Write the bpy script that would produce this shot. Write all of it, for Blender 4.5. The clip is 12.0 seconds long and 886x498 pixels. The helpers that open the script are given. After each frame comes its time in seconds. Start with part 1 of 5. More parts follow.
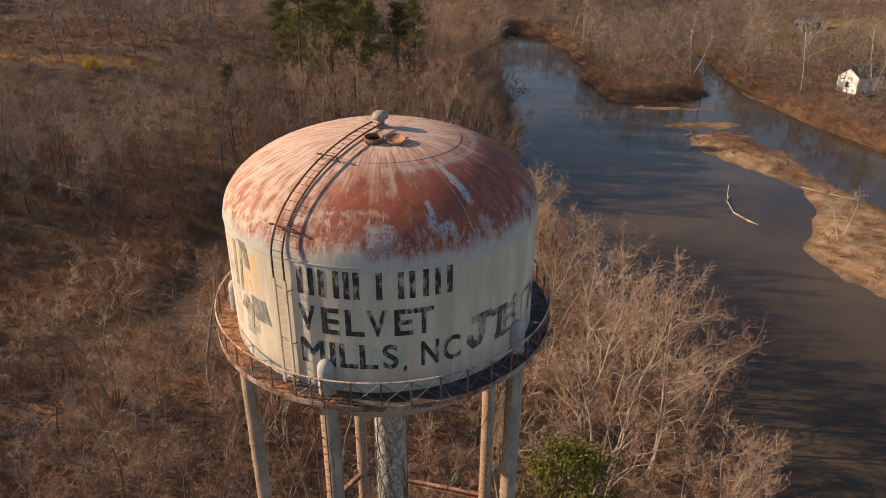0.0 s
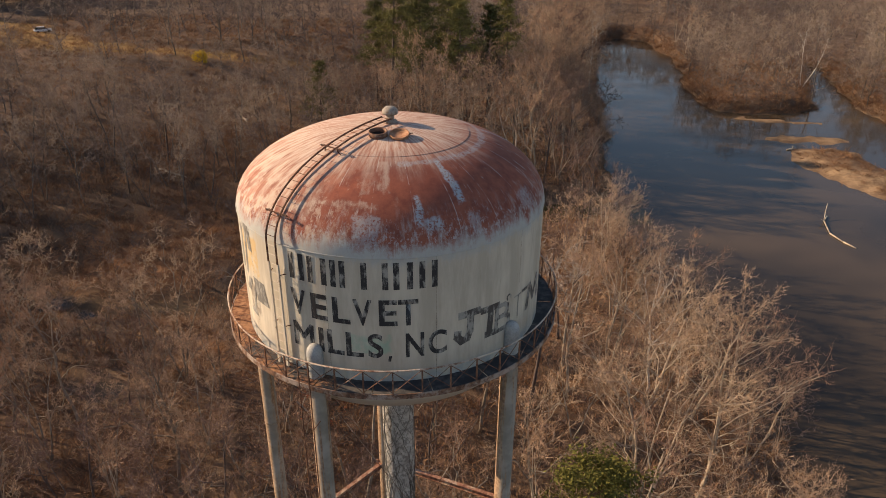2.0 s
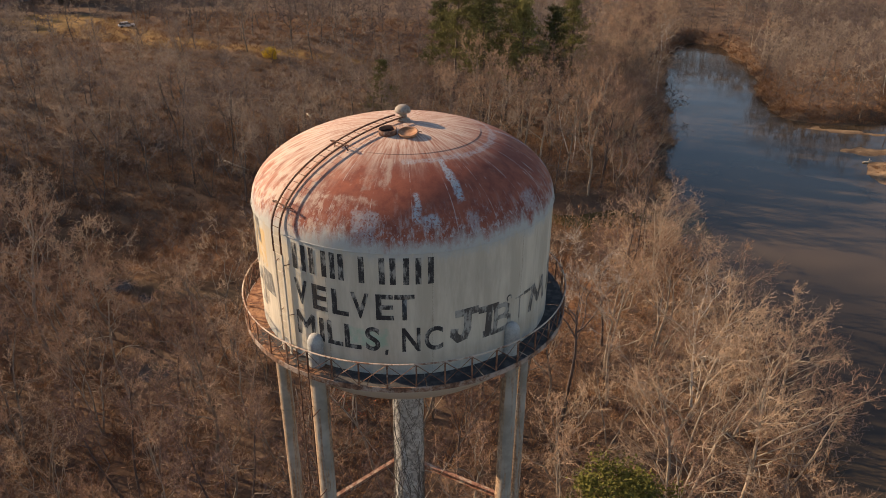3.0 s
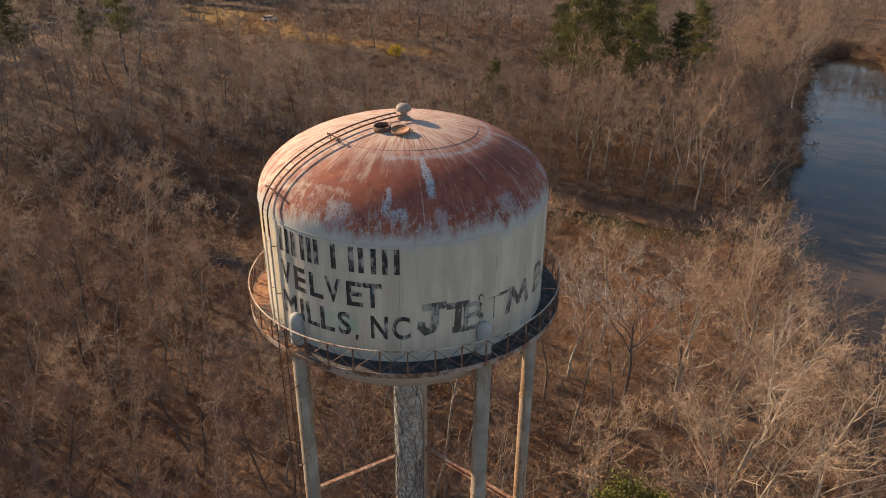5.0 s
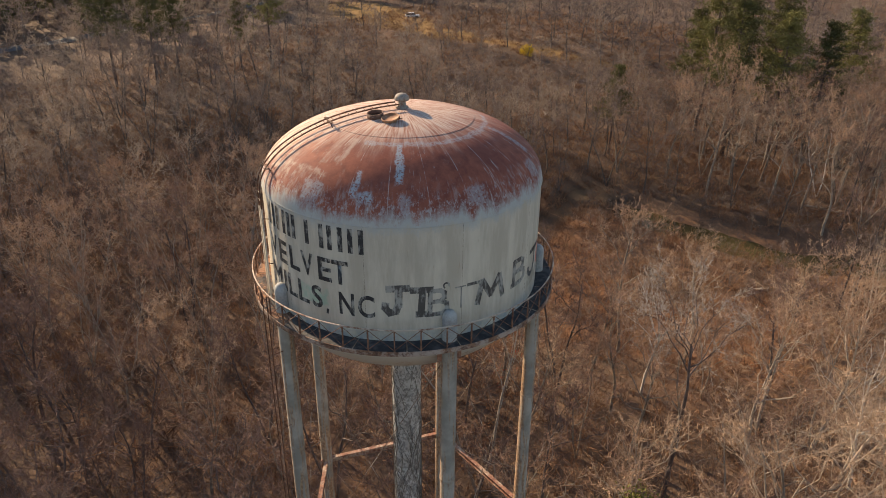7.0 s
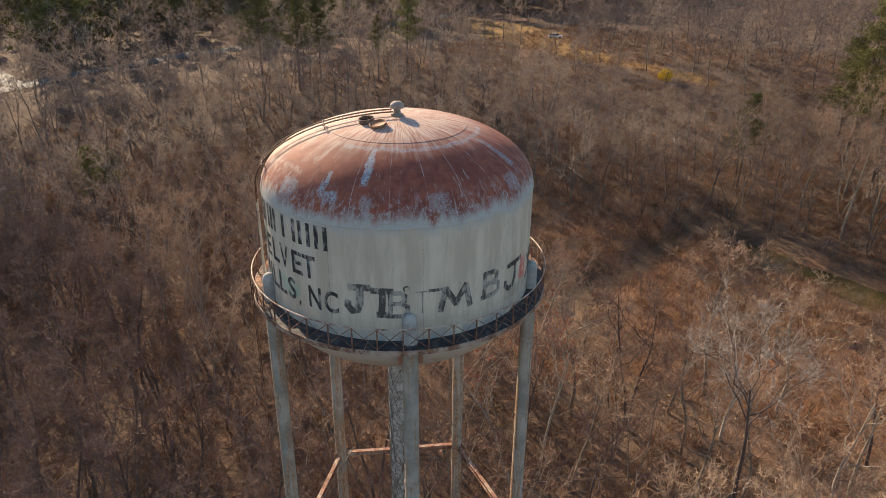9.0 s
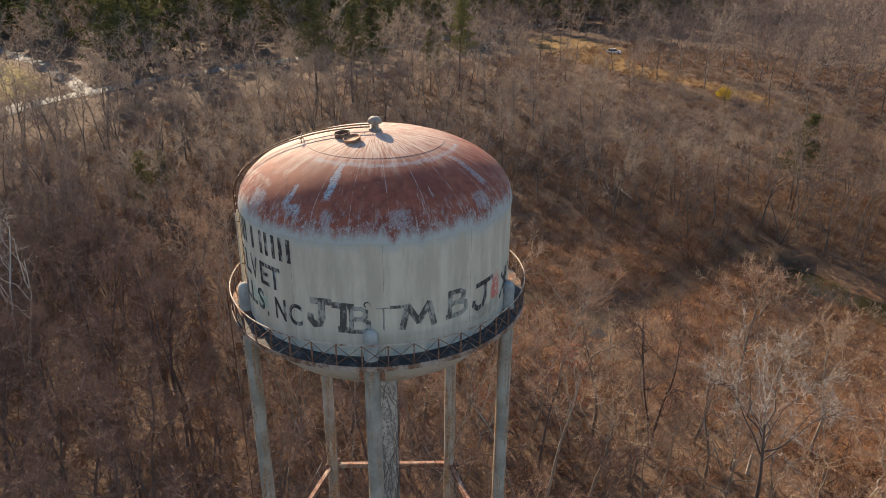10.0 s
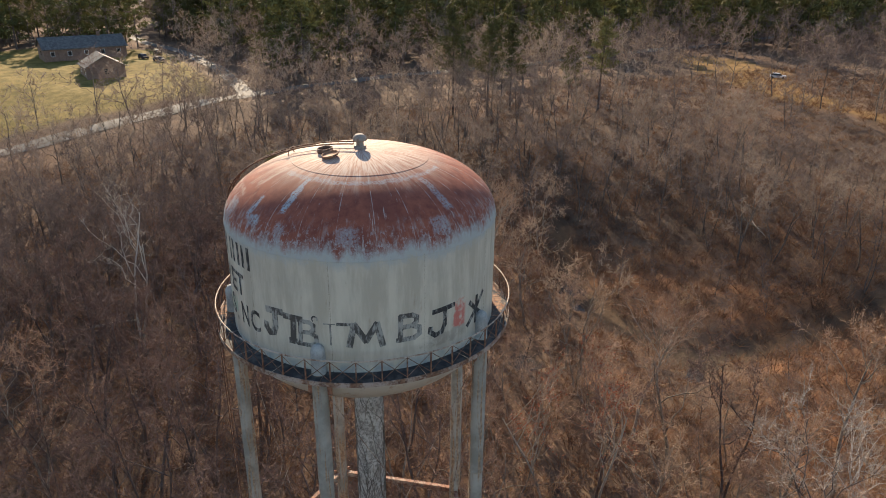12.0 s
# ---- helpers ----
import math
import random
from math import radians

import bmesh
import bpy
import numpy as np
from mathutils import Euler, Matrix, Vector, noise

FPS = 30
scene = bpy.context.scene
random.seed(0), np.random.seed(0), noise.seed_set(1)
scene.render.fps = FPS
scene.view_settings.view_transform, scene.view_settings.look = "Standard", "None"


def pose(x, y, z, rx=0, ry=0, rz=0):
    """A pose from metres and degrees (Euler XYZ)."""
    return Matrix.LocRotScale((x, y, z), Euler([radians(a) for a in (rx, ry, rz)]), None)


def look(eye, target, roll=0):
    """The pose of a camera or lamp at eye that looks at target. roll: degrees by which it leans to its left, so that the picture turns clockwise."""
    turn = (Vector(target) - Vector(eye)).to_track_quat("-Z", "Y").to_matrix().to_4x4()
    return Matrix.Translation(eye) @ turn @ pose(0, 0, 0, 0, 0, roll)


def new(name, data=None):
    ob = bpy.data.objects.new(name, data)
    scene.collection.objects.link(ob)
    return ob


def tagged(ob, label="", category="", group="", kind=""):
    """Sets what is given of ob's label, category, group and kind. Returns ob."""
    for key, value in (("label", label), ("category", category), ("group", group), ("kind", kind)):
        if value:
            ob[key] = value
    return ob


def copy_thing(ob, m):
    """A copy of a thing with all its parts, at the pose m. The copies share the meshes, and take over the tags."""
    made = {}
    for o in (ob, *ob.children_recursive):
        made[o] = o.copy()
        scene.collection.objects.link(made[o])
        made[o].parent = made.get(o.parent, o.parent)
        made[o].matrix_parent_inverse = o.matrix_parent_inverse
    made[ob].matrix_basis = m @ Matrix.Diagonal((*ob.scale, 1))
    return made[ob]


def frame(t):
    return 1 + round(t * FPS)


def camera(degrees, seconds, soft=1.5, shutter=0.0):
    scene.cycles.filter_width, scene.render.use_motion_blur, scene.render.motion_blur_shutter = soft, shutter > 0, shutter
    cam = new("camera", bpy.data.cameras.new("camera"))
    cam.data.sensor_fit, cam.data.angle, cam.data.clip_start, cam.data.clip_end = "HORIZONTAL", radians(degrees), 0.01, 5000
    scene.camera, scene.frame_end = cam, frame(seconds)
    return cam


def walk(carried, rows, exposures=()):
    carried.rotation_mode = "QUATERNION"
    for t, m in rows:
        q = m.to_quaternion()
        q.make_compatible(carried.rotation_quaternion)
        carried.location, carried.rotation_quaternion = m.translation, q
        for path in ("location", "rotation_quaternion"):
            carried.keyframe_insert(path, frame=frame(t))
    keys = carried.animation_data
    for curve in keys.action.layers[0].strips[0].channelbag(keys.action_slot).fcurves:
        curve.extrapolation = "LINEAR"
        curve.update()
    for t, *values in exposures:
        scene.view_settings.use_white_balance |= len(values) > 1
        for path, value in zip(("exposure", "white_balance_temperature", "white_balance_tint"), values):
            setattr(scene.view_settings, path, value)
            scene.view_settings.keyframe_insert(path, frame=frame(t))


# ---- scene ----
cam = camera(64.0, 12.0, soft=0.9)
# seconds, x, y, z, yaw, pitch, roll
PATH = [
    (0.0, 0.003, -22.816, 42.501, -5.067, -26.032, -0.346),
    (0.5, 0.665, -22.966, 42.487, -3.418, -25.999, -0.344),
    (1.0, 1.400, -23.056, 42.467, -1.256, -25.963, -0.319),
    (1.5, 2.212, -23.118, 42.444, 1.016, -25.916, -0.310),
    (2.0, 3.096, -23.181, 42.450, 3.346, -25.901, -0.321),
    (2.5, 4.057, -23.225, 42.468, 6.161, -25.881, -0.319),
    (3.0, 5.075, -23.241, 42.497, 9.099, -25.873, -0.339),
    (3.5, 6.184, -23.235, 42.545, 12.068, -25.860, -0.379),
    (5.5, 11.138, -22.429, 42.742, 23.141, -25.886, -0.473),
    (6.0, 12.445, -22.032, 42.760, 26.210, -25.904, -0.489),
    (6.5, 13.735, -21.540, 42.706, 29.259, -25.920, -0.487),
    (7.0, 15.078, -21.008, 42.633, 32.442, -25.941, -0.508),
    (9.0, 20.060, -17.666, 42.449, 44.989, -24.533, -0.411),
    (9.5, 21.089, -16.411, 42.467, 47.768, -24.003, -0.473),
    (10.0, 22.055, -15.035, 42.544, 50.270, -23.585, -0.439),
    (10.5, 22.906, -13.582, 42.562, 52.829, -23.240, -0.451),
    (11.0, 23.728, -12.099, 42.633, 56.447, -23.003, -0.541),
    (11.5, 24.523, -10.583, 42.708, 60.160, -22.776, -0.563),
    (12.0, 25.297, -9.081, 42.792, 63.581, -22.627, -0.572),
]
walk(cam, [(t, pose(x, y, z, 90 + pitch, roll, yaw)) for t, x, y, z, yaw, pitch, roll in PATH],
     exposures=[(0.0, 0.86, 7300, 16), (7.0, 1.22, 7050, 12), (9.5, 1.37, 6700, 10), (12.0, 1.38, 6600, 9)])

# ---- light: low winter sun, clear sky ----
SUN_YAW, SUN_UP = 167.0, 24.0          # degrees: direction of the sun from +x, and its height
world = bpy.data.worlds.new("sky")
scene.world = world
world.use_nodes = True
sky = world.node_tree.nodes.new("ShaderNodeTexSky")
sky.sky_type, sky.sun_disc = "NISHITA", False
sky.sun_elevation, sky.sun_rotation = radians(SUN_UP), radians(90 - SUN_YAW)
sky.air_density, sky.dust_density, sky.ozone_density = 1.0, 0.3, 2.2
world.node_tree.links.new(sky.outputs[0], world.node_tree.nodes["Background"].inputs[0])
world.node_tree.nodes["Background"].inputs[1].default_value = 0.086
sun = new("sun", bpy.data.lights.new("sun", "SUN"))
sun.data.energy, sun.data.angle, sun.data.color = 4.2, radians(0.6), (1.0, 0.80, 0.58)
sun_way = Vector((math.cos(radians(SUN_YAW)) * math.cos(radians(SUN_UP)), math.sin(radians(SUN_YAW)) * math.cos(radians(SUN_UP)), math.sin(radians(SUN_UP))))
sun.matrix_world = look(sun_way * 300, (0, 0, 0))


# ---- materials ----
class Mat:
    """A node material with short calls: each returns an output socket."""

    def __init__(self, name, rough=0.8, metal=0.0, spec=0.3):
        self.m = bpy.data.materials.new(name)
        self.m.use_nodes = True
        self.t = self.m.node_tree
        self.b = self.t.nodes["Principled BSDF"]
        self.b.inputs["Roughness"].default_value = rough
        self.b.inputs["Metallic"].default_value = metal
        self.b.inputs["Specular IOR Level"].default_value = spec

    def put(self, socket, value):
        if hasattr(value, "is_linked"):
            self.t.links.new(value, socket)
        else:
            socket.default_value = value

    def pos(self):
        return self.t.nodes.new("ShaderNodeNewGeometry").outputs["Position"]

    def local(self):
        return self.t.nodes.new("ShaderNodeTexCoord").outputs["Object"]

    def island(self):
        return self.t.nodes.new("ShaderNodeNewGeometry").outputs["Random Per Island"]

    def rand(self):
        return self.t.nodes.new("ShaderNodeObjectInfo").outputs["Random"]

    def attr(self, name):
        n = self.t.nodes.new("ShaderNodeAttribute")
        n.attribute_name = name
        return n.outputs["Fac"]

    def noise(self, vec, scale, detail=4.0, rough=0.6):
        n = self.t.nodes.new("ShaderNodeTexNoise")
        self.put(n.inputs["Vector"], vec)
        n.inputs["Scale"].default_value, n.inputs["Detail"].default_value, n.inputs["Roughness"].default_value = scale, detail, rough
        return n.outputs["Fac"]

    def math(self, op, a, b=0.0, c=0.0, clamp=False):
        n = self.t.nodes.new("ShaderNodeMath")
        n.operation, n.use_clamp = op, clamp
        for i, v in enumerate((a, b, c)):
            self.put(n.inputs[i], v)
        return n.outputs[0]

    def step(self, v, lo, hi):
        """0 below lo, 1 above hi, smooth between (lo > hi turns it round)."""
        n = self.t.nodes.new("ShaderNodeMapRange")
        n.interpolation_type = "SMOOTHSTEP"
        flip = lo > hi
        self.put(n.inputs[0], v)
        n.inputs[1].default_value, n.inputs[2].default_value = min(lo, hi), max(lo, hi)
        n.inputs[3].default_value, n.inputs[4].default_value = (1.0, 0.0) if flip else (0.0, 1.0)
        return n.outputs[0]

    def mul(self, *vals):
        out = vals[0]
        for v in vals[1:]:
            out = self.math("MULTIPLY", out, v)
        return out

    def mix(self, fac, a, b):
        n = self.t.nodes.new("ShaderNodeMix")
        n.data_type = "RGBA"
        self.put(n.inputs[0], fac)
        for i, v in ((6, a), (7, b)):
            self.put(n.inputs[i], (*v, 1.0) if isinstance(v, tuple) else v)
        return n.outputs[2]

    def ramp(self, fac, stops):
        n = self.t.nodes.new("ShaderNodeValToRGB")
        while len(n.color_ramp.elements) < len(stops):
            n.color_ramp.elements.new(0.5)
        for e, (p, c) in zip(n.color_ramp.elements, stops):
            e.position, e.color = p, (*c, 1.0)
        self.put(n.inputs[0], fac)
        return n.outputs[0]

    def xyz(self, vec):
        n = self.t.nodes.new("ShaderNodeSeparateXYZ")
        self.put(n.inputs[0], vec)
        return n.outputs

    def vec(self, x, y, z):
        n = self.t.nodes.new("ShaderNodeCombineXYZ")
        for i, v in enumerate((x, y, z)):
            self.put(n.inputs[i], v)
        return n.outputs[0]

    def bump(self, height, strength=0.3, dist=0.02):
        n = self.t.nodes.new("ShaderNodeBump")
        n.inputs["Strength"].default_value, n.inputs["Distance"].default_value = strength, dist
        self.put(n.inputs["Height"], height)
        self.t.links.new(n.outputs[0], self.b.inputs["Normal"])

    def color(self, c):
        self.put(self.b.inputs["Base Color"], (*c, 1.0) if isinstance(c, tuple) else c)
        return self

    def rough(self, r):
        self.put(self.b.inputs["Roughness"], r)
        return self


def simple(name, dark, light, scale=3.0, rough=0.8, metal=0.0, bump=0.0, by_object=0.0):
    """Two tones mixed by noise at two scales, with a little fine relief."""
    k = Mat(name, rough, metal)
    p = k.pos()
    n = k.math("ADD", k.math("MULTIPLY", k.noise(p, scale, 5), 0.6), k.math("MULTIPLY", k.noise(p, scale * 9, 3), 0.4))
    f = k.step(n, 0.35, 0.65)
    if by_object:
        f = k.math("ADD", k.math("MULTIPLY", f, 1 - by_object), k.math("MULTIPLY", k.rand(), by_object))
    k.color(k.mix(f, dark, light))
    if bump:
        k.bump(n, bump, 0.03)
    return k.m


def tank_paint():
    """Old cream paint on steel; red oxide on the roof, worn to pale primer, with drips and patches."""
    k = Mat("tank_paint", 0.7, 0.0, 0.15)
    p = k.pos()
    x, y, z = k.xyz(p)
    th = k.math("ARCTAN2", y, x)
    r = k.math("SQRT", k.math("ADD", k.mul(x, x), k.mul(y, y)))
    around = k.vec(k.math("MULTIPLY", th, 5.3), k.math("MULTIPLY", z, 0.16), 0.0)        # long upright streaks
    radial = k.vec(k.math("MULTIPLY", th, 9.0), k.math("MULTIPLY", r, 0.35), 3.0)        # streaks that run down the roof
    short = k.vec(k.math("MULTIPLY", th, 5.3), k.math("MULTIPLY", r, 0.6), k.math("MULTIPLY", z, 0.6))
    big, mid, fine = k.noise(p, 0.55, 4), k.noise(p, 2.2, 6, 0.65), k.noise(p, 14.0, 4)
    streak, rays, rays2 = k.noise(around, 1.6, 5, 0.65), k.noise(radial, 1.1, 5, 0.6), k.noise(radial, 3.4, 4, 0.65)
    scuff, crackle = k.noise(short, 2.6, 8, 0.72), k.noise(short, 8.0, 8, 0.78)
    # cream shell
    cream = k.mix(k.step(streak, 0.36, 0.66), (0.452, 0.396, 0.312), (0.595, 0.53, 0.424))
    cream = k.mix(k.mul(k.step(big, 0.5, 0.72), 0.45), cream, (0.42, 0.378, 0.31))
    rust_drip = k.mul(k.step(k.noise(around, 3.1, 4, 0.7), 0.60, 0.72), k.step(mid, 0.42, 0.62), 0.4)
    cream = k.mix(rust_drip, cream, (0.30, 0.20, 0.13))
    low = k.mul(k.step(z, 29.85, 29.05), k.step(k.math("ADD", mid, k.math("MULTIPLY", streak, 0.4)), 0.48, 0.85), 0.8)
    cream = k.mix(low, cream, (0.20, 0.25, 0.285))
    # red oxide roof
    red = k.mix(k.step(mid, 0.32, 0.68), (0.195, 0.058, 0.040), (0.325, 0.102, 0.060))
    red = k.mix(k.mul(k.step(big, 0.45, 0.7), 0.5), red, (0.140, 0.046, 0.040))
    # the crown is thinly painted: pale rays
    crown = k.step(k.math("ADD", r, k.math("MULTIPLY", k.math("SUBTRACT", rays, 0.5), 2.6)), 3.9, 1.7)
    crown = k.math("MAXIMUM", crown, k.step(k.math("SUBTRACT", k.math("ADD", r, k.math("MULTIPLY", k.math("SUBTRACT", rays, 0.5), 3.0)), k.math("MULTIPLY", k.step(k.math("MULTIPLY", x, -1.0), -0.5, 4.0), 2.3)), 3.4, 1.4))
    pale = k.mix(k.step(rays2, 0.38, 0.6), (0.50, 0.31, 0.225), (0.60, 0.47, 0.375))
    red = k.mix(k.mul(crown, k.step(rays2, 0.14, 0.60), 0.92), red, pale)
    ray_mask = k.mul(k.step(rays2, 0.61, 0.70), k.step(k.noise(p, 0.9, 3), 0.42, 0.60), 0.75)
    red = k.mix(ray_mask, red, (0.50, 0.43, 0.38))
    # worn welds between the roof plates
    turn = k.math("MULTIPLY", th, 24 / (2 * math.pi))
    near = k.math("ABSOLUTE", k.math("SUBTRACT", k.math("FRACT", k.math("ADD", turn, 24.5)), 0.5))
    weld = k.mul(k.step(k.mul(near, r), 0.075, 0.02), k.step(scuff, 0.42, 0.58), k.step(z, 33.5, 33.8), k.step(r, 2.6, 2.7), 0.7)
    red = k.mix(weld, red, (0.46, 0.40, 0.36))
    # weather side, worn to pale primer in scuffs
    west = k.step(k.math("ADD", k.math("MULTIPLY", x, -0.8), k.math("MULTIPLY", y, -0.35)), 0.4, 4.6)
    worn = k.mul(k.step(k.math("ADD", scuff, k.math("MULTIPLY", west, 0.115)), 0.565, 0.69), k.math("ADD", k.math("MULTIPLY", west, 0.75), 0.12))
    red = k.mix(worn, red, (0.53, 0.41, 0.32))
    # pale chips, thicker towards the foot of the roof
    foot = k.step(z, 34.95, 33.65)
    chip = k.mul(k.step(k.math("ADD", crackle, k.math("MULTIPLY", foot, 0.09)), 0.575, 0.68), foot)
    red = k.mix(k.mul(chip, 0.75), red, (0.43, 0.42, 0.41))

    def patch(a0, a1, lo, hi, by, soft_a=0.012, soft_r=0.06):
        """A brushed patch between two angles (degrees) and two values of by."""
        e = k.math("MULTIPLY", k.math("SUBTRACT", mid, 0.5), 0.10)
        e2 = k.math("MULTIPLY", k.math("SUBTRACT", k.noise(p, 3.0, 4), 0.5), 0.4)
        a, b = k.math("ADD", th, e), k.math("ADD", by, e2)
        return k.mul(k.step(a, radians(a0) - soft_a, radians(a0) + soft_a), k.step(a, radians(a1) + soft_a, radians(a1) - soft_a),
                     k.step(b, lo - soft_r, lo + soft_r), k.step(b, hi + soft_r, hi - soft_r))

    blue_white = (0.38, 0.44, 0.46)
    for a0, a1, lo, hi, strength in ((-57.5, -54.0, 3.05, 4.62, 0.8), (-74.5, -71.8, 4.3, 5.0, 0.75), (-71.5, -66, 4.86, 5.06, 0.7),
                                     (-79, -40, 2.92, 3.14, 0.42), (-40, 12, 2.98, 3.18, 0.45), (12, 48, 3.0, 3.14, 0.5), (-96, -87, 4.75, 5.25, 0.45), (-56, -52, 4.9, 5.2, 0.4), (-30, -22, 4.85, 5.2, 0.35), (18.5, 23, 3.2, 4.7, 0.45), (8, 16, 4.8, 5.2, 0.4)):
        red = k.mix(k.mul(patch(a0, a1, lo, hi, r), k.step(fine, 0.34, 0.54), strength), red, blue_white)
    for a0, a1, lo, hi, strength in ((-89.5, -83.5, 2.85, 4.1, 0.55), (-95.5, -91, 3.4, 4.2, 0.4), (-111, -88, 4.46, 4.58, 0.6), (-108, -100, 5.0, 5.22, 0.6), (-104, -99, 1.4, 3.3, 0.35), (-119, -112, 4.2, 5.1, 0.4)):
        red = k.mix(k.mul(patch(a0, a1, lo, hi, r), k.step(scuff, 0.36, 0.6), strength), red, (0.50, 0.40, 0.32))
    # ragged edge between roof red and shell cream: flecks, then drips
    edge = k.math("ADD", k.math("MULTIPLY", k.math("SUBTRACT", z, 33.62), 0.34),
                  k.math("ADD", k.math("MULTIPLY", crackle, 0.34), k.math("ADD", k.math("MULTIPLY", streak, 0.42), k.math("MULTIPLY", mid, 0.24))))
    drip = k.step(k.noise(k.vec(k.math("MULTIPLY", th, 5.3), k.math("MULTIPLY", z, 0.3), 1.0), 4.5, 6, 0.7), 0.52, 0.66)
    is_red = k.math("SUBTRACT", k.step(edge, 0.42, 0.60), k.mul(drip, k.step(z, 34.8, 34.0), 0.42), clamp=True)
    band = k.mul(k.step(edge, 0.28, 0.45), k.step(z, 32.55, 33.35), 0.8)
    cream = k.mix(band, cream, (0.39, 0.405, 0.395))
    col = k.mix(is_red, cream, red)
    # other paint on the shell: an ochre field, green and red spray
    for a0, a1, lo, hi, c, strength in ((-149, -136, 31.7, 33.05, (0.56, 0.35, 0.12), 0.65), (-98, -84, 30.15, 30.75, (0.10, 0.42, 0.30), 0.35), (17, 23.5, 30.15, 31.2, (0.55, 0.09, 0.07), 0.75),
                                        (-146, -138, 30.3, 31.4, (0.16, 0.13, 0.11), 0.6), (-160, -150, 30.0, 33.1, (0.12, 0.12, 0.12), 0.35), (1, 24, 29.7, 30.15, (0.10, 0.09, 0.08), 0.3)):
        col = k.mix(k.mul(patch(a0, a1, lo, hi, z), k.step(mid, 0.36, 0.56), strength), col, c)
    k.color(col)
    k.rough(k.math("ADD", 0.62, k.math("MULTIPLY", fine, 0.25)))
    k.bump(k.math("ADD", fine, k.math("MULTIPLY", mid, 2.0)), 0.18, 0.012)
    return k.m


def letter_paint(name, tone, keep):
    """Black sign paint, chipped and faded so that the cream shows through."""
    k = Mat(name, 0.6)
    p = k.pos()
    x, y, z = k.xyz(p)
    th = k.math("MULTIPLY", k.math("ARCTAN2", y, x), 5.3)
    worn = k.math("ADD", k.math("MULTIPLY", k.noise(k.vec(th, k.math("MULTIPLY", z, 0.35), 0.0), 7.0, 6, 0.7), 0.6), k.math("MULTIPLY", k.noise(p, 1.3, 3), 0.4))
    f = k.step(worn, keep - 0.05, keep + 0.06)
    k.color(k.mix(f, tone, (0.33, 0.315, 0.28)))
    return k.m


def rusty(name, dark, light, paint, amount):
    """Steel with rust blooming through a paint."""
    k = Mat(name, 0.75, 0.0, 0.3)
    p = k.pos()
    n = k.math("ADD", k.math("MULTIPLY", k.noise(p, 1.3, 6, 0.7), 0.7), k.math("MULTIPLY", k.noise(p, 11.0, 4), 0.3))
    rust = k.mix(k.step(k.noise(p, 6.0, 4), 0.35, 0.65), dark, light)
    k.color(k.mix(k.step(n, amount - 0.07, amount + 0.07), rust, paint))
    k.bump(n, 0.35, 0.01)
    return k.m


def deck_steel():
    """Deck plates: old slate-dark paint and dirt, rusted through in patches; shade painted on the side away from the
    sun.
    """
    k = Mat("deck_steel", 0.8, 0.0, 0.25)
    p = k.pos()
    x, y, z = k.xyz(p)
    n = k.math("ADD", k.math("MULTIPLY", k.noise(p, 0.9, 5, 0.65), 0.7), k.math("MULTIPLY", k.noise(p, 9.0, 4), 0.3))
    # more dark and less rust away from the sun, standing in for shade
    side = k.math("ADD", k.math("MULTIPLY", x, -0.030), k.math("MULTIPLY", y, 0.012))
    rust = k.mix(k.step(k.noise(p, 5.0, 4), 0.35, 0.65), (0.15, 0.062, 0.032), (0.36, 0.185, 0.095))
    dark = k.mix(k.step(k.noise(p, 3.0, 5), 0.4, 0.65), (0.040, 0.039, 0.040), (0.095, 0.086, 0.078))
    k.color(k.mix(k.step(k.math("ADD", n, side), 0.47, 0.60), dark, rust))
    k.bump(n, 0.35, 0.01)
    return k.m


def leg_paint():
    """Columns: grey-cream paint, rust streaked on the weather side and in rings at the joints."""
    k = Mat("column_paint", 0.7, 0.0, 0.3)
    p = k.pos()
    x, y, z = k.xyz(p)
    up = k.vec(k.math("MULTIPLY", x, 4.0), k.math("MULTIPLY", y, 4.0), k.math("MULTIPLY", z, 0.25))
    s, fine = k.noise(up, 1.2, 6, 0.7), k.noise(p, 8.0, 4)
    lx = k.xyz(k.local())[0]
    grey = k.mix(k.step(k.noise(p, 1.0, 4), 0.35, 0.65), (0.225, 0.195, 0.155), (0.345, 0.30, 0.245))
    f = k.step(k.math("ADD", s, k.math("MULTIPLY", k.step(z, 27.0, 14.0), 0.08)), 0.50, 0.62)
    f = k.math("MAXIMUM", f, k.mul(k.step(k.math("ADD", lx, k.math("MULTIPLY", k.math("SUBTRACT", s, 0.5), 0.8)), -0.10, -0.24), 0.8))
    k.color(k.mix(k.mul(f, 0.9), grey, k.mix(k.step(fine, 0.4, 0.6), (0.20, 0.10, 0.05), (0.36, 0.22, 0.12))))
    k.bump(fine, 0.25, 0.01)
    return k.m


def riser_paint():
    """Riser: pale paint laced over with the dark net of a dead creeper below."""
    k = Mat("riser_paint", 0.75)
    p = k.pos()
    x, y, z = k.xyz(p)
    base = k.mix(k.step(k.noise(p, 2.0, 5), 0.35, 0.65), (0.33, 0.31, 0.28), (0.47, 0.445, 0.405))
    k.color(k.mix(k.mul(k.step(k.noise(p, 7.0, 5, 0.7), 0.46, 0.58), k.step(z, 26.6, 25.6), 0.75), base, (0.135, 0.125, 0.112)))
    k.bump(k.noise(p, 9.0, 4), 0.3, 0.02)
    return k.m


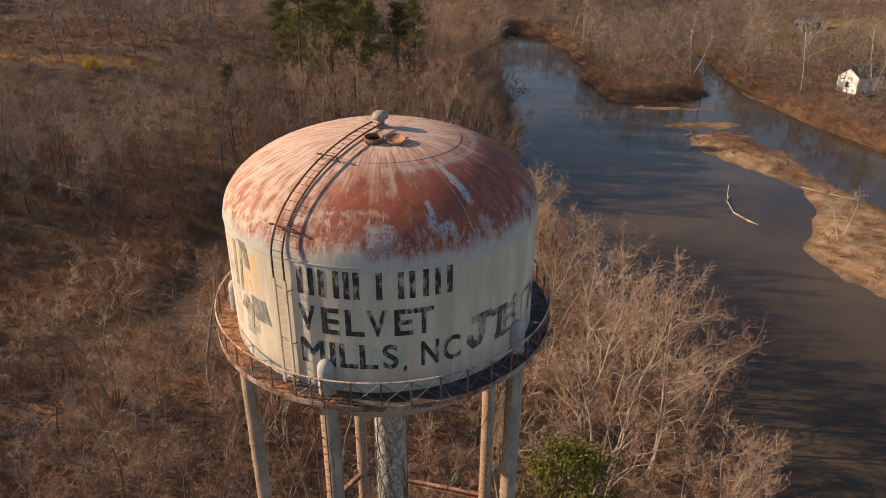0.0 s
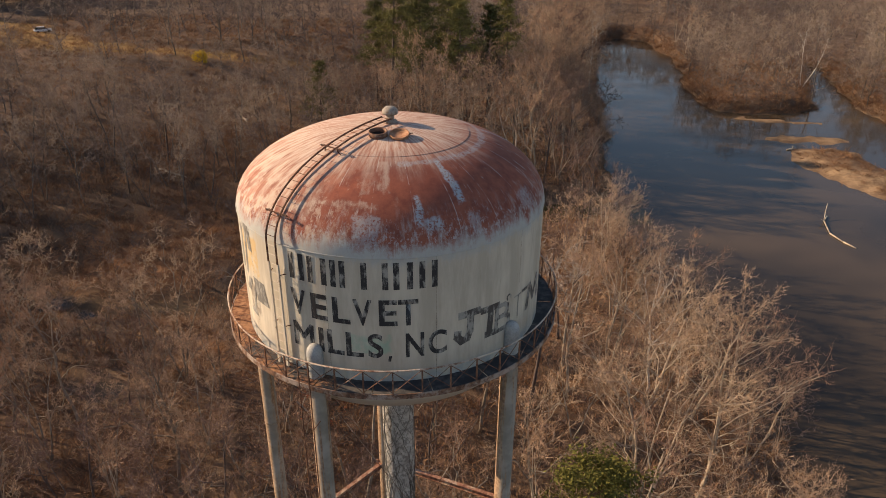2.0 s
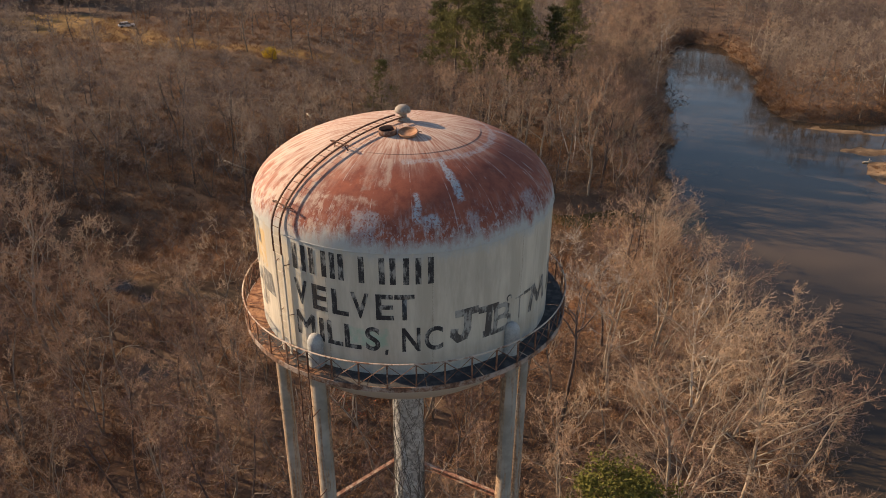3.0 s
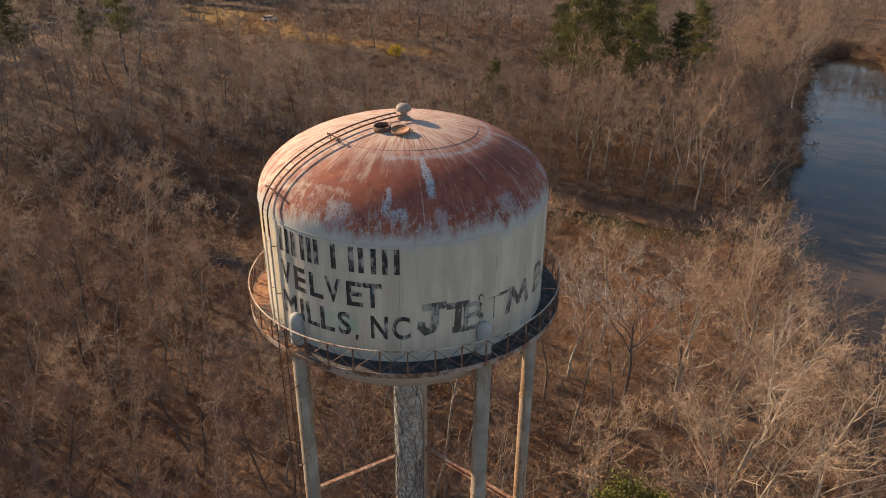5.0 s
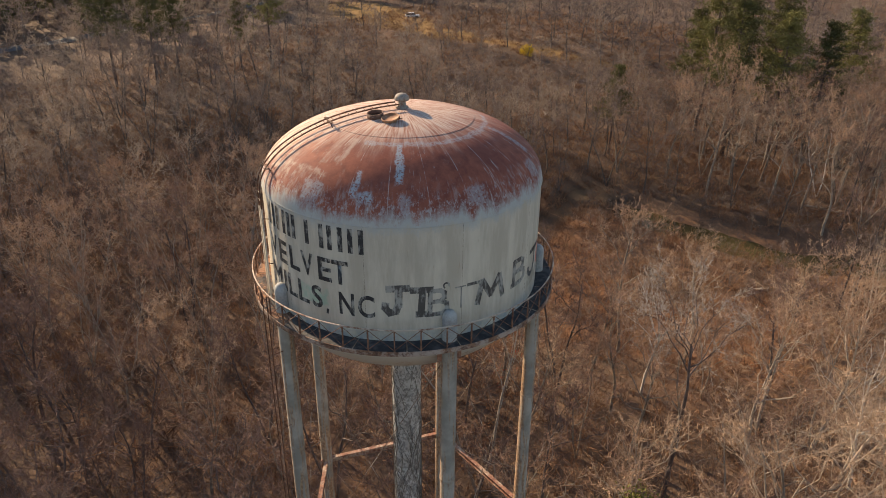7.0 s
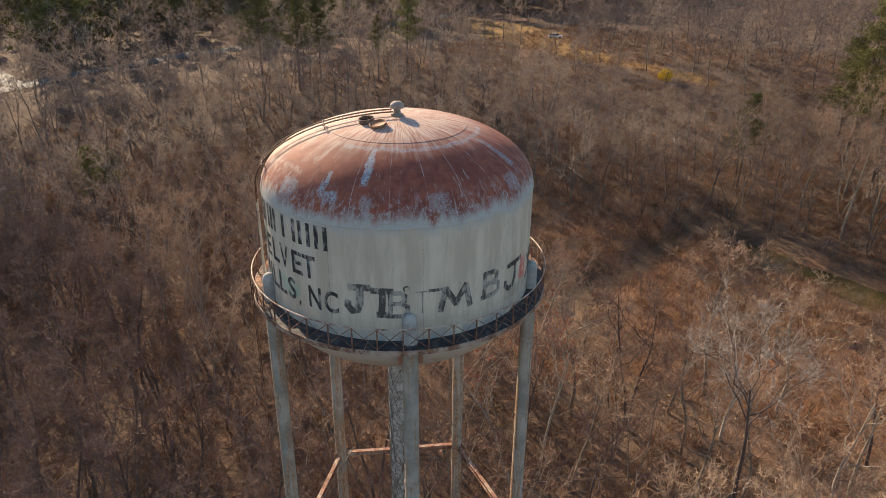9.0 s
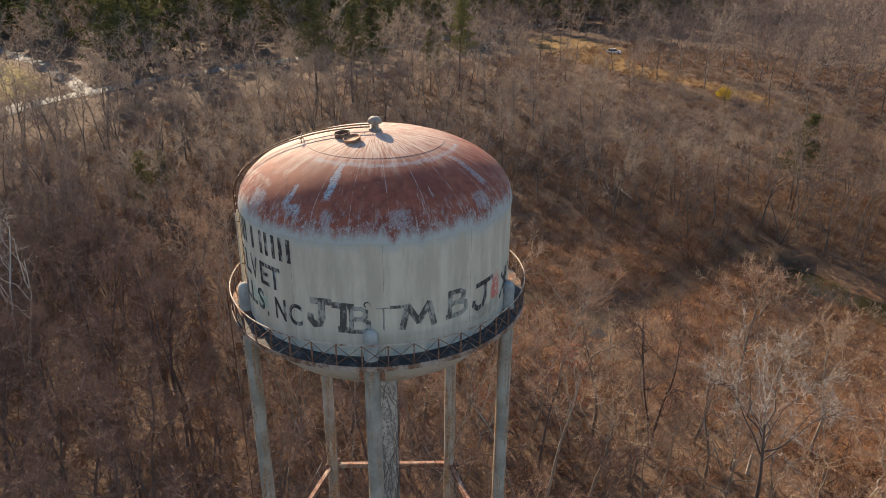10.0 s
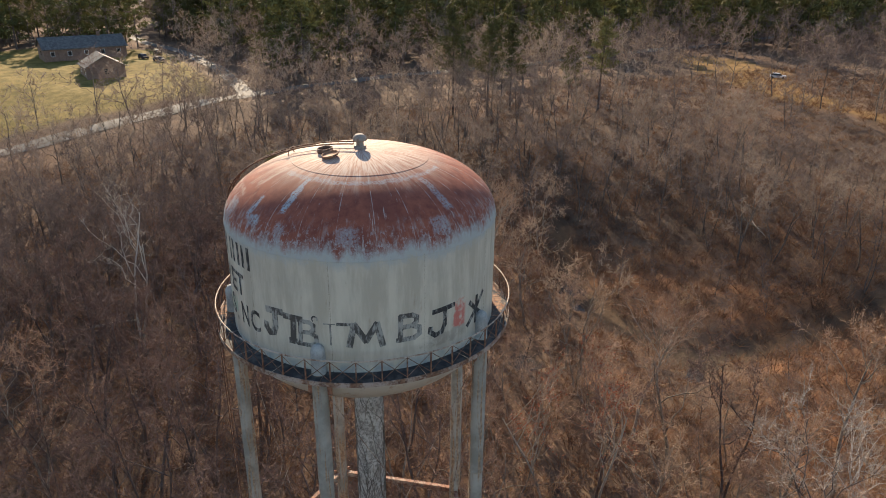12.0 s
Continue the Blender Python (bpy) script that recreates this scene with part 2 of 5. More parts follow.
def ground_stuff():
    """Leaf litter and dead weeds; sand on the bars, grass on the lawns."""
    k = Mat("woodland_floor", 0.95, 0.0, 0.1)
    p = k.pos()
    big, mid, fine = k.noise(p, 0.035, 4), k.noise(p, 0.35, 5, 0.65), k.noise(p, 4.0, 5, 0.7)
    litter = k.ramp(k.math("ADD", k.math("MULTIPLY", mid, 0.55), k.math("MULTIPLY", fine, 0.45)),
                    [(0.30, (0.060, 0.038, 0.026)), (0.48, (0.125, 0.083, 0.057)), (0.62, (0.192, 0.125, 0.079)), (0.75, (0.27, 0.185, 0.115))])
    litter = k.mix(k.mul(k.step(big, 0.48, 0.62), 0.55), litter, (0.155, 0.088, 0.055))
    litter = k.mix(k.mul(k.step(mid, 0.62, 0.74), k.step(big, 0.52, 0.40), 0.35), litter, (0.10, 0.105, 0.045))
    litter = k.mix(k.mul(k.attr("bracken"), k.step(k.math("ADD", k.math("MULTIPLY", mid, 0.5), k.math("MULTIPLY", fine, 0.5)), 0.36, 0.58)), litter, (0.29, 0.130, 0.056))
    sand = k.mix(k.step(k.math("ADD", k.math("MULTIPLY", mid, 0.6), k.math("MULTIPLY", fine, 0.4)), 0.38, 0.62), (0.15, 0.092, 0.052), (0.46, 0.31, 0.175))
    mud = k.attr("wet")
    grass = k.mix(k.step(mid, 0.35, 0.65), (0.135, 0.105, 0.026), (0.25, 0.18, 0.055))
    col = k.mix(k.attr("sand"), litter, sand)
    col = k.mix(k.attr("grass"), col, grass)
    col = k.mix(k.attr("hay"), col, k.mix(k.step(mid, 0.35, 0.65), (0.17, 0.10, 0.036), (0.28, 0.165, 0.062)))
    col = k.mix(mud, col, (0.075, 0.055, 0.035))
    k.color(col)
    k.bump(k.math("ADD", k.math("MULTIPLY", mid, 2.0), fine), 0.8, 0.12)
    return k.m


def river_water():
    """Still brown water under a clear sky, with faint ripples."""
    k = Mat("river_water", 0.06, 0.0, 0.27)
    p = k.pos()
    k.b.inputs["IOR"].default_value = 1.33
    k.color(k.mix(k.step(k.noise(p, 0.03, 3), 0.35, 0.65), (0.036, 0.028, 0.020), (0.082, 0.058, 0.036)))
    x, y, z = k.xyz(p)
    k.rough(k.math("ADD", 0.05, k.math("MULTIPLY", k.step(k.noise(k.vec(k.math("MULTIPLY", x, 0.02), k.math("MULTIPLY", y, 0.09), 0.0), 1.0, 3), 0.4, 0.65), 0.12)))
    k.bump(k.noise(p, 1.6, 3), 0.06, 0.05)
    return k.m


def muddy_water():
    """Shallow green-brown creek water, thick with silt."""
    k = Mat("creek_water", 0.12, 0.0, 0.12)
    p = k.pos()
    k.color(k.mix(k.step(k.noise(p, 0.12, 4), 0.35, 0.65), (0.036, 0.031, 0.015), (0.075, 0.062, 0.026)))
    k.bump(k.noise(p, 2.5, 3), 0.06, 0.05)
    return k.m


def bark(name, dark, light, by_object=0.5):
    k = Mat(name, 0.9, 0.0, 0.15)
    p = k.pos()
    f = k.step(k.noise(p, 2.5, 5, 0.7), 0.3, 0.7)
    v = k.math("ADD", k.math("MULTIPLY", f, 1 - by_object), k.math("MULTIPLY", k.rand(), by_object))
    k.color(k.mix(v, dark, light))
    return k.m


def twigs(name, stops, tint, through_=0.1):
    """Fine twigs: colour by tree (object or tint) and by single twig."""
    k = Mat(name, 0.85, 0.0, 0.2)
    src = k.attr("tint") if tint else k.rand()
    v = k.math("ADD", k.math("MULTIPLY", src, 0.72), k.math("MULTIPLY", k.island(), 0.28))
    k.color(k.ramp(v, stops))
    # light passes round thin twigs: part of it leaves on the far side
    thin = k.m.node_tree.nodes.new("ShaderNodeBsdfTranslucent")
    both = k.m.node_tree.nodes.new("ShaderNodeMixShader")
    both.inputs[0].default_value = through_
    out = next(n for n in k.m.node_tree.nodes if n.type == "OUTPUT_MATERIAL")
    k.m.node_tree.links.new(k.b.inputs["Base Color"].links[0].from_socket, thin.inputs["Color"])
    k.m.node_tree.links.new(k.b.outputs[0], both.inputs[1])
    k.m.node_tree.links.new(thin.outputs[0], both.inputs[2])
    k.m.node_tree.links.new(both.outputs[0], out.inputs["Surface"])
    return k.m


TWIG = [(0.05, (0.130, 0.092, 0.072)), (0.35, (0.285, 0.170, 0.114)), (0.6, (0.385, 0.248, 0.164)), (0.9, (0.45, 0.32, 0.212))]
FAR_TWIG = [(0.05, (0.075, 0.060, 0.060)), (0.35, (0.170, 0.126, 0.110)), (0.6, (0.255, 0.192, 0.150)), (0.9, (0.36, 0.285, 0.215))]
# darker, redder copy of the twig colours with shade mixed in
SHADED_TWIG = [(0.0, (0.080, 0.050, 0.043)), (0.5, (0.150, 0.092, 0.074)), (1.0, (0.25, 0.165, 0.125))]
M = {
    "tank": tank_paint(),
    "letter": letter_paint("sign_black", (0.030, 0.030, 0.032), 0.545),
    "spray": letter_paint("spray_grey", (0.075, 0.068, 0.062), 0.50),
    "faint": letter_paint("spray_faint", (0.17, 0.16, 0.145), 0.50),
    "leg": leg_paint(),
    "riser": riser_paint(),
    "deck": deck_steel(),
    "rim": rusty("rim_rust", (0.09, 0.045, 0.03), (0.24, 0.13, 0.08), (0.36, 0.285, 0.235), 0.50),
    "girder": rusty("girder_paint", (0.13, 0.06, 0.035), (0.26, 0.14, 0.08), (0.30, 0.26, 0.215), 0.45),
    "rail": rusty("rail_rust", (0.10, 0.045, 0.03), (0.24, 0.12, 0.07), (0.42, 0.33, 0.25), 0.60),
    "top_rail": rusty("top_rail_paint", (0.16, 0.08, 0.05), (0.34, 0.19, 0.12), (0.52, 0.42, 0.33), 0.48),
    "ladder": rusty("ladder_rust", (0.055, 0.028, 0.02), (0.17, 0.075, 0.04), (0.35, 0.27, 0.2), 0.68),
    "cap": simple("column_cap_paint", (0.27, 0.27, 0.255), (0.42, 0.405, 0.37), 2.0),
    "tie": rusty("tie_rod_rust", (0.08, 0.05, 0.035), (0.20, 0.12, 0.08), (0.40, 0.33, 0.26), 0.54),
    "strut": rusty("strut_rust", (0.15, 0.062, 0.038), (0.32, 0.15, 0.09), (0.42, 0.31, 0.22), 0.54),
    "pale_ladder": rusty("ladder_paint", (0.16, 0.10, 0.07), (0.30, 0.22, 0.16), (0.56, 0.49, 0.39), 0.40),
    "bowl": rusty("bowl_paint", (0.20, 0.12, 0.08), (0.34, 0.23, 0.16), (0.42, 0.365, 0.30), 0.38),
    "hole": simple("tank_inside", (0.012, 0.010, 0.009), (0.03, 0.02, 0.015)),
    "lid": rusty("lid_rust", (0.25, 0.11, 0.055), (0.42, 0.22, 0.12), (0.47, 0.32, 0.22), 0.6),
    "ground": ground_stuff(),
    "water": river_water(),
    "creek": muddy_water(),
    "bark": bark("grey_bark", (0.11, 0.085, 0.066), (0.40, 0.335, 0.26)),
    "bark_tan": bark("tan_bark", (0.25, 0.19, 0.135), (0.50, 0.41, 0.31), 0.3),
    "bark_white": bark("pale_sycamore_bark", (0.34, 0.30, 0.25), (0.62, 0.57, 0.50), 0.3),
    "bark_far": simple("far_bark", (0.075, 0.060, 0.05), (0.165, 0.135, 0.11), 0.3),
    "twig": twigs("bare_twigs", TWIG, False),
    "twig_shaded": twigs("shaded_red_twigs", SHADED_TWIG, False),
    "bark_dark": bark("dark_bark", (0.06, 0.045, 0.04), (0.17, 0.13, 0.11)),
    "twig_far": twigs("far_twigs", FAR_TWIG, True, 0.25),
    "twig_white": twigs("pale_twigs", [(0.0, (0.21, 0.172, 0.14)), (1.0, (0.38, 0.325, 0.27))], False),
    "brush": twigs("dry_brush", [(0.0, (0.085, 0.05, 0.032)), (0.4, (0.215, 0.110, 0.058)), (0.7, (0.31, 0.185, 0.105)), (1.0, (0.38, 0.27, 0.165))], True),
    "pine": twigs("pine_needles", [(0.0, (0.062, 0.062, 0.022)), (0.5, (0.118, 0.110, 0.036)), (1.0, (0.20, 0.178, 0.06))], False),
    "holly": twigs("holly_leaves", [(0.0, (0.026, 0.034, 0.009)), (0.5, (0.082, 0.083, 0.018)), (1.0, (0.17, 0.15, 0.036))], False),
    "yellow": twigs("yellow_flowers", [(0.0, (0.58, 0.40, 0.03)), (1.0, (0.85, 0.66, 0.07))], False),
    "redleaf": twigs("red_dead_leaves", [(0.0, (0.22, 0.045, 0.025)), (1.0, (0.34, 0.10, 0.045))], False),
    "creeper": simple("dead_creeper", (0.07, 0.06, 0.05), (0.19, 0.165, 0.14)),
    "asphalt": simple("old_asphalt", (0.07, 0.066, 0.06), (0.125, 0.117, 0.105), 0.8),
    "siding": simple("white_siding", (0.62, 0.61, 0.58), (0.78, 0.77, 0.74), 0.6),
    "roof": simple("grey_shingles", (0.07, 0.065, 0.06), (0.16, 0.15, 0.14), 1.2),
    "brick": simple("brown_brick", (0.16, 0.10, 0.075), (0.27, 0.17, 0.125), 1.5),
    "pane": simple("dark_window", (0.015, 0.018, 0.022), (0.04, 0.045, 0.05), 0.5, 0.15),
    "car_dark": simple("dark_car_paint", (0.02, 0.02, 0.025), (0.05, 0.05, 0.055), 1.0, 0.25),
    "car_white": simple("white_car_paint", (0.68, 0.68, 0.68), (0.8, 0.8, 0.8), 1.0, 0.25),
    "tyre": simple("tyre_rubber", (0.01, 0.01, 0.01), (0.03, 0.03, 0.03)),
    "drift": simple("driftwood", (0.28, 0.22, 0.16), (0.52, 0.43, 0.32), 1.0),
}


# ---- mesh helpers ----
def mesh_of(name, verts, faces, mat, smooth=False, tint=None):
    """A mesh from arrays: triangles or quads (one kind of face only)."""
    verts, faces = np.asarray(verts, np.float32), np.asarray(faces, np.int32)
    me = bpy.data.meshes.new(name)
    k = faces.shape[1]
    me.vertices.add(len(verts)), me.loops.add(faces.size), me.polygons.add(len(faces))
    me.vertices.foreach_set("co", verts.ravel())
    me.loops.foreach_set("vertex_index", faces.ravel())
    me.polygons.foreach_set("loop_start", np.arange(0, faces.size, k, dtype=np.int32))
    me.polygons.foreach_set("use_smooth", np.full(len(faces), smooth))
    me.materials.append(mat)
    if tint is not None:
        me.attributes.new("tint", "FLOAT", "POINT").data.foreach_set("value", np.asarray(tint, np.float32))
    me.update(calc_edges=True)
    return me


def part(name, data, material, parent, label="", m=None):
    """One mesh object under a thing: data is a bmesh or a mesh."""
    if isinstance(data, bmesh.types.BMesh):
        me = bpy.data.meshes.new(name)
        data.to_mesh(me)
        data.free()
        me.materials.append(material)
        data = me
    ob = new(name, data)
    ob.parent = parent
    if m is not None:
        ob.matrix_local = m
    if label:
        ob["label"] = label
    return ob


def thing(name, label, category, at=(0, 0, 0), rz=0.0, group="", kind=""):
    ob = new(name)
    ob.empty_display_size = 0.2
    ob.matrix_world = pose(*at, 0, 0, rz)
    return tagged(ob, label, category, group, kind)


def box(bm, lo, hi, m=Matrix()):
    """Adds a box between two corners, turned by m."""
    vs = [bm.verts.new(m @ Vector((x, y, z))) for z in (lo[2], hi[2]) for y in (lo[1], hi[1]) for x in (lo[0], hi[0])]
    for f in ((0, 2, 3, 1), (4, 5, 7, 6), (0, 1, 5, 4), (2, 6, 7, 3), (0, 4, 6, 2), (1, 3, 7, 5)):
        bm.faces.new([vs[i] for i in f])


def rod(bm, a, b, r, n=6, r2=None):
    """Adds a closed round bar from a to b."""
    a, b = Vector(a), Vector(b)
    q = (b - a).to_track_quat("Z", "Y")
    rings = []
    for p, rr in ((a, r), (b, r if r2 is None else r2)):
        rings.append([bm.verts.new(p + q @ Vector((rr * math.cos(2 * math.pi * i / n), rr * math.sin(2 * math.pi * i / n), 0))) for i in range(n)])
    for i in range(n):
        f = bm.faces.new((rings[0][i], rings[0][(i + 1) % n], rings[1][(i + 1) % n], rings[1][i]))
        f.smooth = n > 5
    bm.faces.new(rings[0][::-1]), bm.faces.new(rings[1])


def tube(bm, pts, r, n=6):
    """Adds a round bar along a line of points."""
    for a, b in zip(pts, pts[1:]):
        rod(bm, a, b, r, n)


def lathe(bm, profile, a0=0.0, a1=360.0, n=64, smooth=True):
    """Turns a profile of (radius, z) round the z axis between two angles."""
    full = a1 - a0 >= 359.9
    rows = []
    for r, z in profile:
        if r < 1e-6:
            rows.append([bm.verts.new((0, 0, z))] * (n + 1))
            continue
        ring = [bm.verts.new((r * math.cos(radians(a0 + (a1 - a0) * i / n)), r * math.sin(radians(a0 + (a1 - a0) * i / n)), z)) for i in range(n if full else n + 1)]
        rows.append(ring + ring[:1] if full else ring)
    for lo, hi in zip(rows, rows[1:]):
        for i in range(n):
            vs = list(dict.fromkeys((lo[i], lo[i + 1], hi[i + 1], hi[i])))
            if len(vs) > 2:
                bm.faces.new(vs).smooth = smooth


def polar(r, deg, z):
    return Vector((r * math.cos(radians(deg)), r * math.sin(radians(deg)), z))


# ---- the lie of the land ----
WATER = -2.0
RIVER = [(20, -160), (22, -40), (26, 0), (31, 20), (33, 35), (31, 48), (27, 60), (25, 75), (25, 90), (27, 110), (31, 140), (34, 178), (38, 205), (41, 225), (46, 244), (54, 253), (61, 246), (63, 224), (63.5, 206), (61, 189), (58.3, 174), (57, 160), (60, 150), (68, 146.3), (78, 147.5), (84, 152), (87, 162), (92, 178), (102, 206), (106, 202), (99, 176), (95, 150), (96, 133), (100, 107), (110, 60), (118, 0), (132, -160)]
ISLAND = [(66, 119), (74, 121), (79, 118), (79, 108), (79, 96), (80, 84), (82, 72), (90, 50), (100, 10), (108, -60), (112, -140), (88, -140), (86, -60), (77, 10), (64, 45), (60, 54), (61, 64), (65, 71), (71, 79), (72, 86), (70, 94), (66, 102), (64, 111)]
CREEK = [(-24, 85), (-10, 82.6), (-4.4, 81.7), (0.7, 80.6), (6, 80), (11, 79.6), (15, 82.5), (22, 83), (30, 84)]
SLOUGH = [(-66, 58), (-48, 48), (-36, 47), (-25, 48.5), (-24, 60), (-24, 87)]
ROAD = [(-128, -140), (-136, -60), (-144, -16), (-154, 19), (-161, 50), (-165, 88), (-172, 150), (-190, 260)]
DRIVE = [(-156, 27), (-180, 27), (-212, 26), (-240, 22), (-262, 14), (-290, 10)]
GLADE = [(-13, 35), (-5, 44), (13, 45), (18, 80), (-14, 88), (-32, 78), (-56, 66), (-64, 50), (-45, 39), (-27, 33)]
LAWN = [(-146, -60), (-152, -20), (-160, 18), (-178, 21), (-215, 20), (-245, 14), (-262, -20), (-250, -60)]
FIELD = [(-162, 172), (-160, 184), (-146, 186), (-123, 181), (-101, 160), (-70, 148), (-40, 147), (-32, 145), (-33, 143.5), (-70, 143.5), (-85, 143), (-103, 143), (-128, 153)]
MEADOW = [(126, 205), (150, 190), (200, 230), (205, 262), (150, 262)]


PONDS = [(-47.5, 48.0, 2.2), (-43, 44.8, 1.5), (-22.5, 46.8, 1.6), (-33, 31, 1.8)]   # puddles: x, y, half width


def sd_line(x, y, line):
    """Distance to a line of points."""
    out = np.full(np.shape(x), 1e9)
    for (ax, ay), (bx, by) in zip(line, line[1:]):
        ux, uy = bx - ax, by - ay
        t = np.clip(((x - ax) * ux + (y - ay) * uy) / (ux * ux + uy * uy), 0, 1)
        out = np.minimum(out, np.hypot(x - ax - t * ux, y - ay - t * uy))
    return out


def sd_poly(x, y, poly):
    """Distance to a closed outline, negative inside."""
    d = sd_line(x, y, poly + poly[:1])
    inside = np.zeros(np.shape(x), bool)
    for (ax, ay), (bx, by) in zip(poly, poly[1:] + poly[:1]):
        cross = (ay > y) != (by > y)
        inside ^= cross & (x < (bx - ax) * (y - ay) / ((by - ay) or 1e-9) + ax)
    return np.where(inside, -d, d)


def ease(v, lo, hi):
    t = np.clip((v - lo) / (hi - lo), 0, 1)
    return t * t * (3 - 2 * t)


def wobble(x, y, s):
    return (np.sin(x * s + 1.3) * np.cos(y * s * 1.17 + 0.4) + 0.5 * np.sin(x * s * 2.3 + y * s * 1.9) + 0.3 * np.sin(x * s * 5.1 - y * s * 4.3 + 2.0)) / 1.8


def shore(x, y):
    """Distance from the water: negative in it."""
    w = wobble(x, y, 0.21) * 1.6
    river, island = sd_poly(x, y, RIVER) + w, sd_poly(x, y, ISLAND) + w
    return np.maximum(river, -island), island


def low_bar(x, y):
    """Two low sand bars upstream of the island: below 1 inside."""
    return np.minimum(np.hypot((x - 72) / 10.5, (y - 126.5) / 4.2), np.hypot((x - 70) / 13, (y - 141 + 0.2 * (x - 70)) / 2.6)) + wobble(x, y, 0.4) * 0.3 + wobble(x, y, 1.1) * 0.28


def height(x, y):
    x, y = np.asarray(x, float), np.asarray(y, float)
    d, island = shore(x, y)
    along = -0.8 * x + 0.6 * y
    h = 10.5 * ease(along, 62, 150) + 0.010 * np.clip(along - 150, 0, 2500) + 0.03 * np.clip(x - 150, 0, 400) + wobble(x, y, 0.045) * 0.9 + wobble(x, y, 0.3) * 0.22
    h = np.where(island < 4, -1.35 + wobble(x, y, 0.12) * 0.35, h)
    h = np.minimum(h, 0.9 + 0.14 * np.maximum(d, 0))
    land = WATER + 0.05 + (h - WATER) * ease(d, 0.0, 5.0)
    h = np.where(d > 0, land, WATER - 1.6 * ease(-d, 0, 6))
    bar = low_bar(x, y)
    h = np.where(d < 0, np.maximum(h, WATER - 0.6 + 0.75 * ease(-bar, -1.3, -0.5)), h)
    c = sd_line(x, y, CREEK) + wobble(x, y, 0.4) * 0.7 + 9 * ease(-x, 15, 25)
    h = np.minimum(h, WATER - 0.6 + 2.2 * ease(c, 1.7, 6.5) + 20 * ease(c, 6, 12))
    s = sd_line(x, y, SLOUGH) + wobble(x, y, 0.33)
    h = h - 0.9 * ease(-s, -5.5, -1.0) * (d > 0)
    for px_, py_, r_ in PONDS:
        h = h - 0.9 * ease(-(np.hypot(x - px_, (y - py_) * 0.8) + wobble(x, y, 0.7) * 0.7), -2.0 * r_, -0.4 * r_)
    road = np.minimum(sd_line(x, y, ROAD), sd_line(x, y, DRIVE) + 1.0)
    return h - 0.25 * ease(-road, -6, -3.5)


def spread(lo, hi, step, reach):
    """Even steps between lo and hi, then ever wider ones as far as reach."""
    v = list(np.arange(lo, hi + step, step))
    s, a, b = step, v[0], v[-1]
    while b < reach or a > -reach:
        s *= 1.35
        a, b = a - s, b + s
        v = [a] + v + [b]
    return np.array(v)


gx, gy = np.meshgrid(spread(-270, 200, 2.0, 3500), spread(-60, 300, 2.0, 3500))
ny, nx = gx.shape
gz = height(gx, gy)
idx = np.arange(nx * ny).reshape(ny, nx)
quads = np.stack([idx[:-1, :-1], idx[:-1, 1:], idx[1:, 1:], idx[1:, :-1]], -1).reshape(-1, 4)
ground_mesh = mesh_of("ground", np.stack([gx, gy, gz], -1).reshape(-1, 3), quads, M["ground"], True)
gd, gi = shore(gx, gy)
sand = np.maximum.reduce([ease(-gi, -1.5, 2.0) * ease(gz, WATER - 0.3, WATER + 0.15), 0.55 * ease(-gd, -2.2, -0.4) * ease(gd, -3, 0.2) * (gx > 88) * ease(wobble(gx, gy, 0.07), -0.1, 0.3), 0.8 * ease(-low_bar(gx, gy), -1.4, -0.7) * (gd < 0)])
sand = sand * (0.72 + 0.4 * wobble(gx, gy, 0.45)) * (1 - 0.75 * ease(-np.minimum(np.hypot((gx - 74) / 5.5, (gy - 111) / 8), np.hypot((gx - 73.5) / 2.2, (gy - 92) / 7)), -1.2, -0.6))
grass = np.maximum.reduce([ease(-sd_poly(gx, gy, LAWN), -2, 2), 0.5 * ease(-sd_poly(gx, gy, MEADOW), -5, 5)])
wet = np.maximum(0.65 * ease(-gd, -2.6, -0.3) * (1 - sand) * (gi > 1), 0.75 * ease(-sd_line(gx, gy, SLOUGH), -4, -1))
wet = np.maximum(wet, 0.7 * ease(-sd_line(gx, gy, CREEK), -4, -2))
bracken = 0.8 * ease(-(sd_poly(gx, gy, GLADE) + wobble(gx, gy, 0.15) * 4), -3.0, 4.0) * ease(wobble(gx, gy, 0.11), -0.45, 0.35)
hay = ease(-(sd_poly(gx, gy, FIELD) + wobble(gx, gy, 0.2) * 1.5), -2, 2)
for key, v in (("hay", hay), ("bracken", bracken), ("sand", sand), ("grass", grass), ("wet", wet)):
    ground_mesh.attributes.new(key, "FLOAT", "POINT").data.foreach_set("value", np.clip(v, 0, 1).astype(np.float32).ravel())
tagged(new("ground", ground_mesh), "brown leaf-littered woodland floor with sandy river bars", "ground", kind="structure")

bm = bmesh.new()
wv = [bm.verts.new((x, y, WATER)) for x, y in ((-30, -170), (215, -170), (215, 345), (-30, 345))]
bm.faces.new(wv)
me = bpy.data.meshes.new("water")
bm.to_mesh(me), bm.free()
me.materials.append(M["water"])
tagged(new("water", me), "still brown river water reflecting blue sky", "river", kind="structure")

# the creek's own silty water, a finger's breadth above the river's level
bm = bmesh.new()
for (ax, ay), (bx, by) in zip(CREEK, CREEK[1:]):
    if ax < 24:
        corners = [(ax, ay + 4.8), (ax, ay - 4.8), (bx, by - 4.8), (bx, by + 4.8)]
        bm.faces.new([bm.verts.new((cx, cy, WATER + 0.02)) for cx, cy in corners])
me = bpy.data.meshes.new("creek_water")
bm.to_mesh(me), bm.free()
me.materials.append(M["creek"])
tagged(new("creek_water", me), "narrow muddy green creek between brushy banks", "creek", kind="structure")


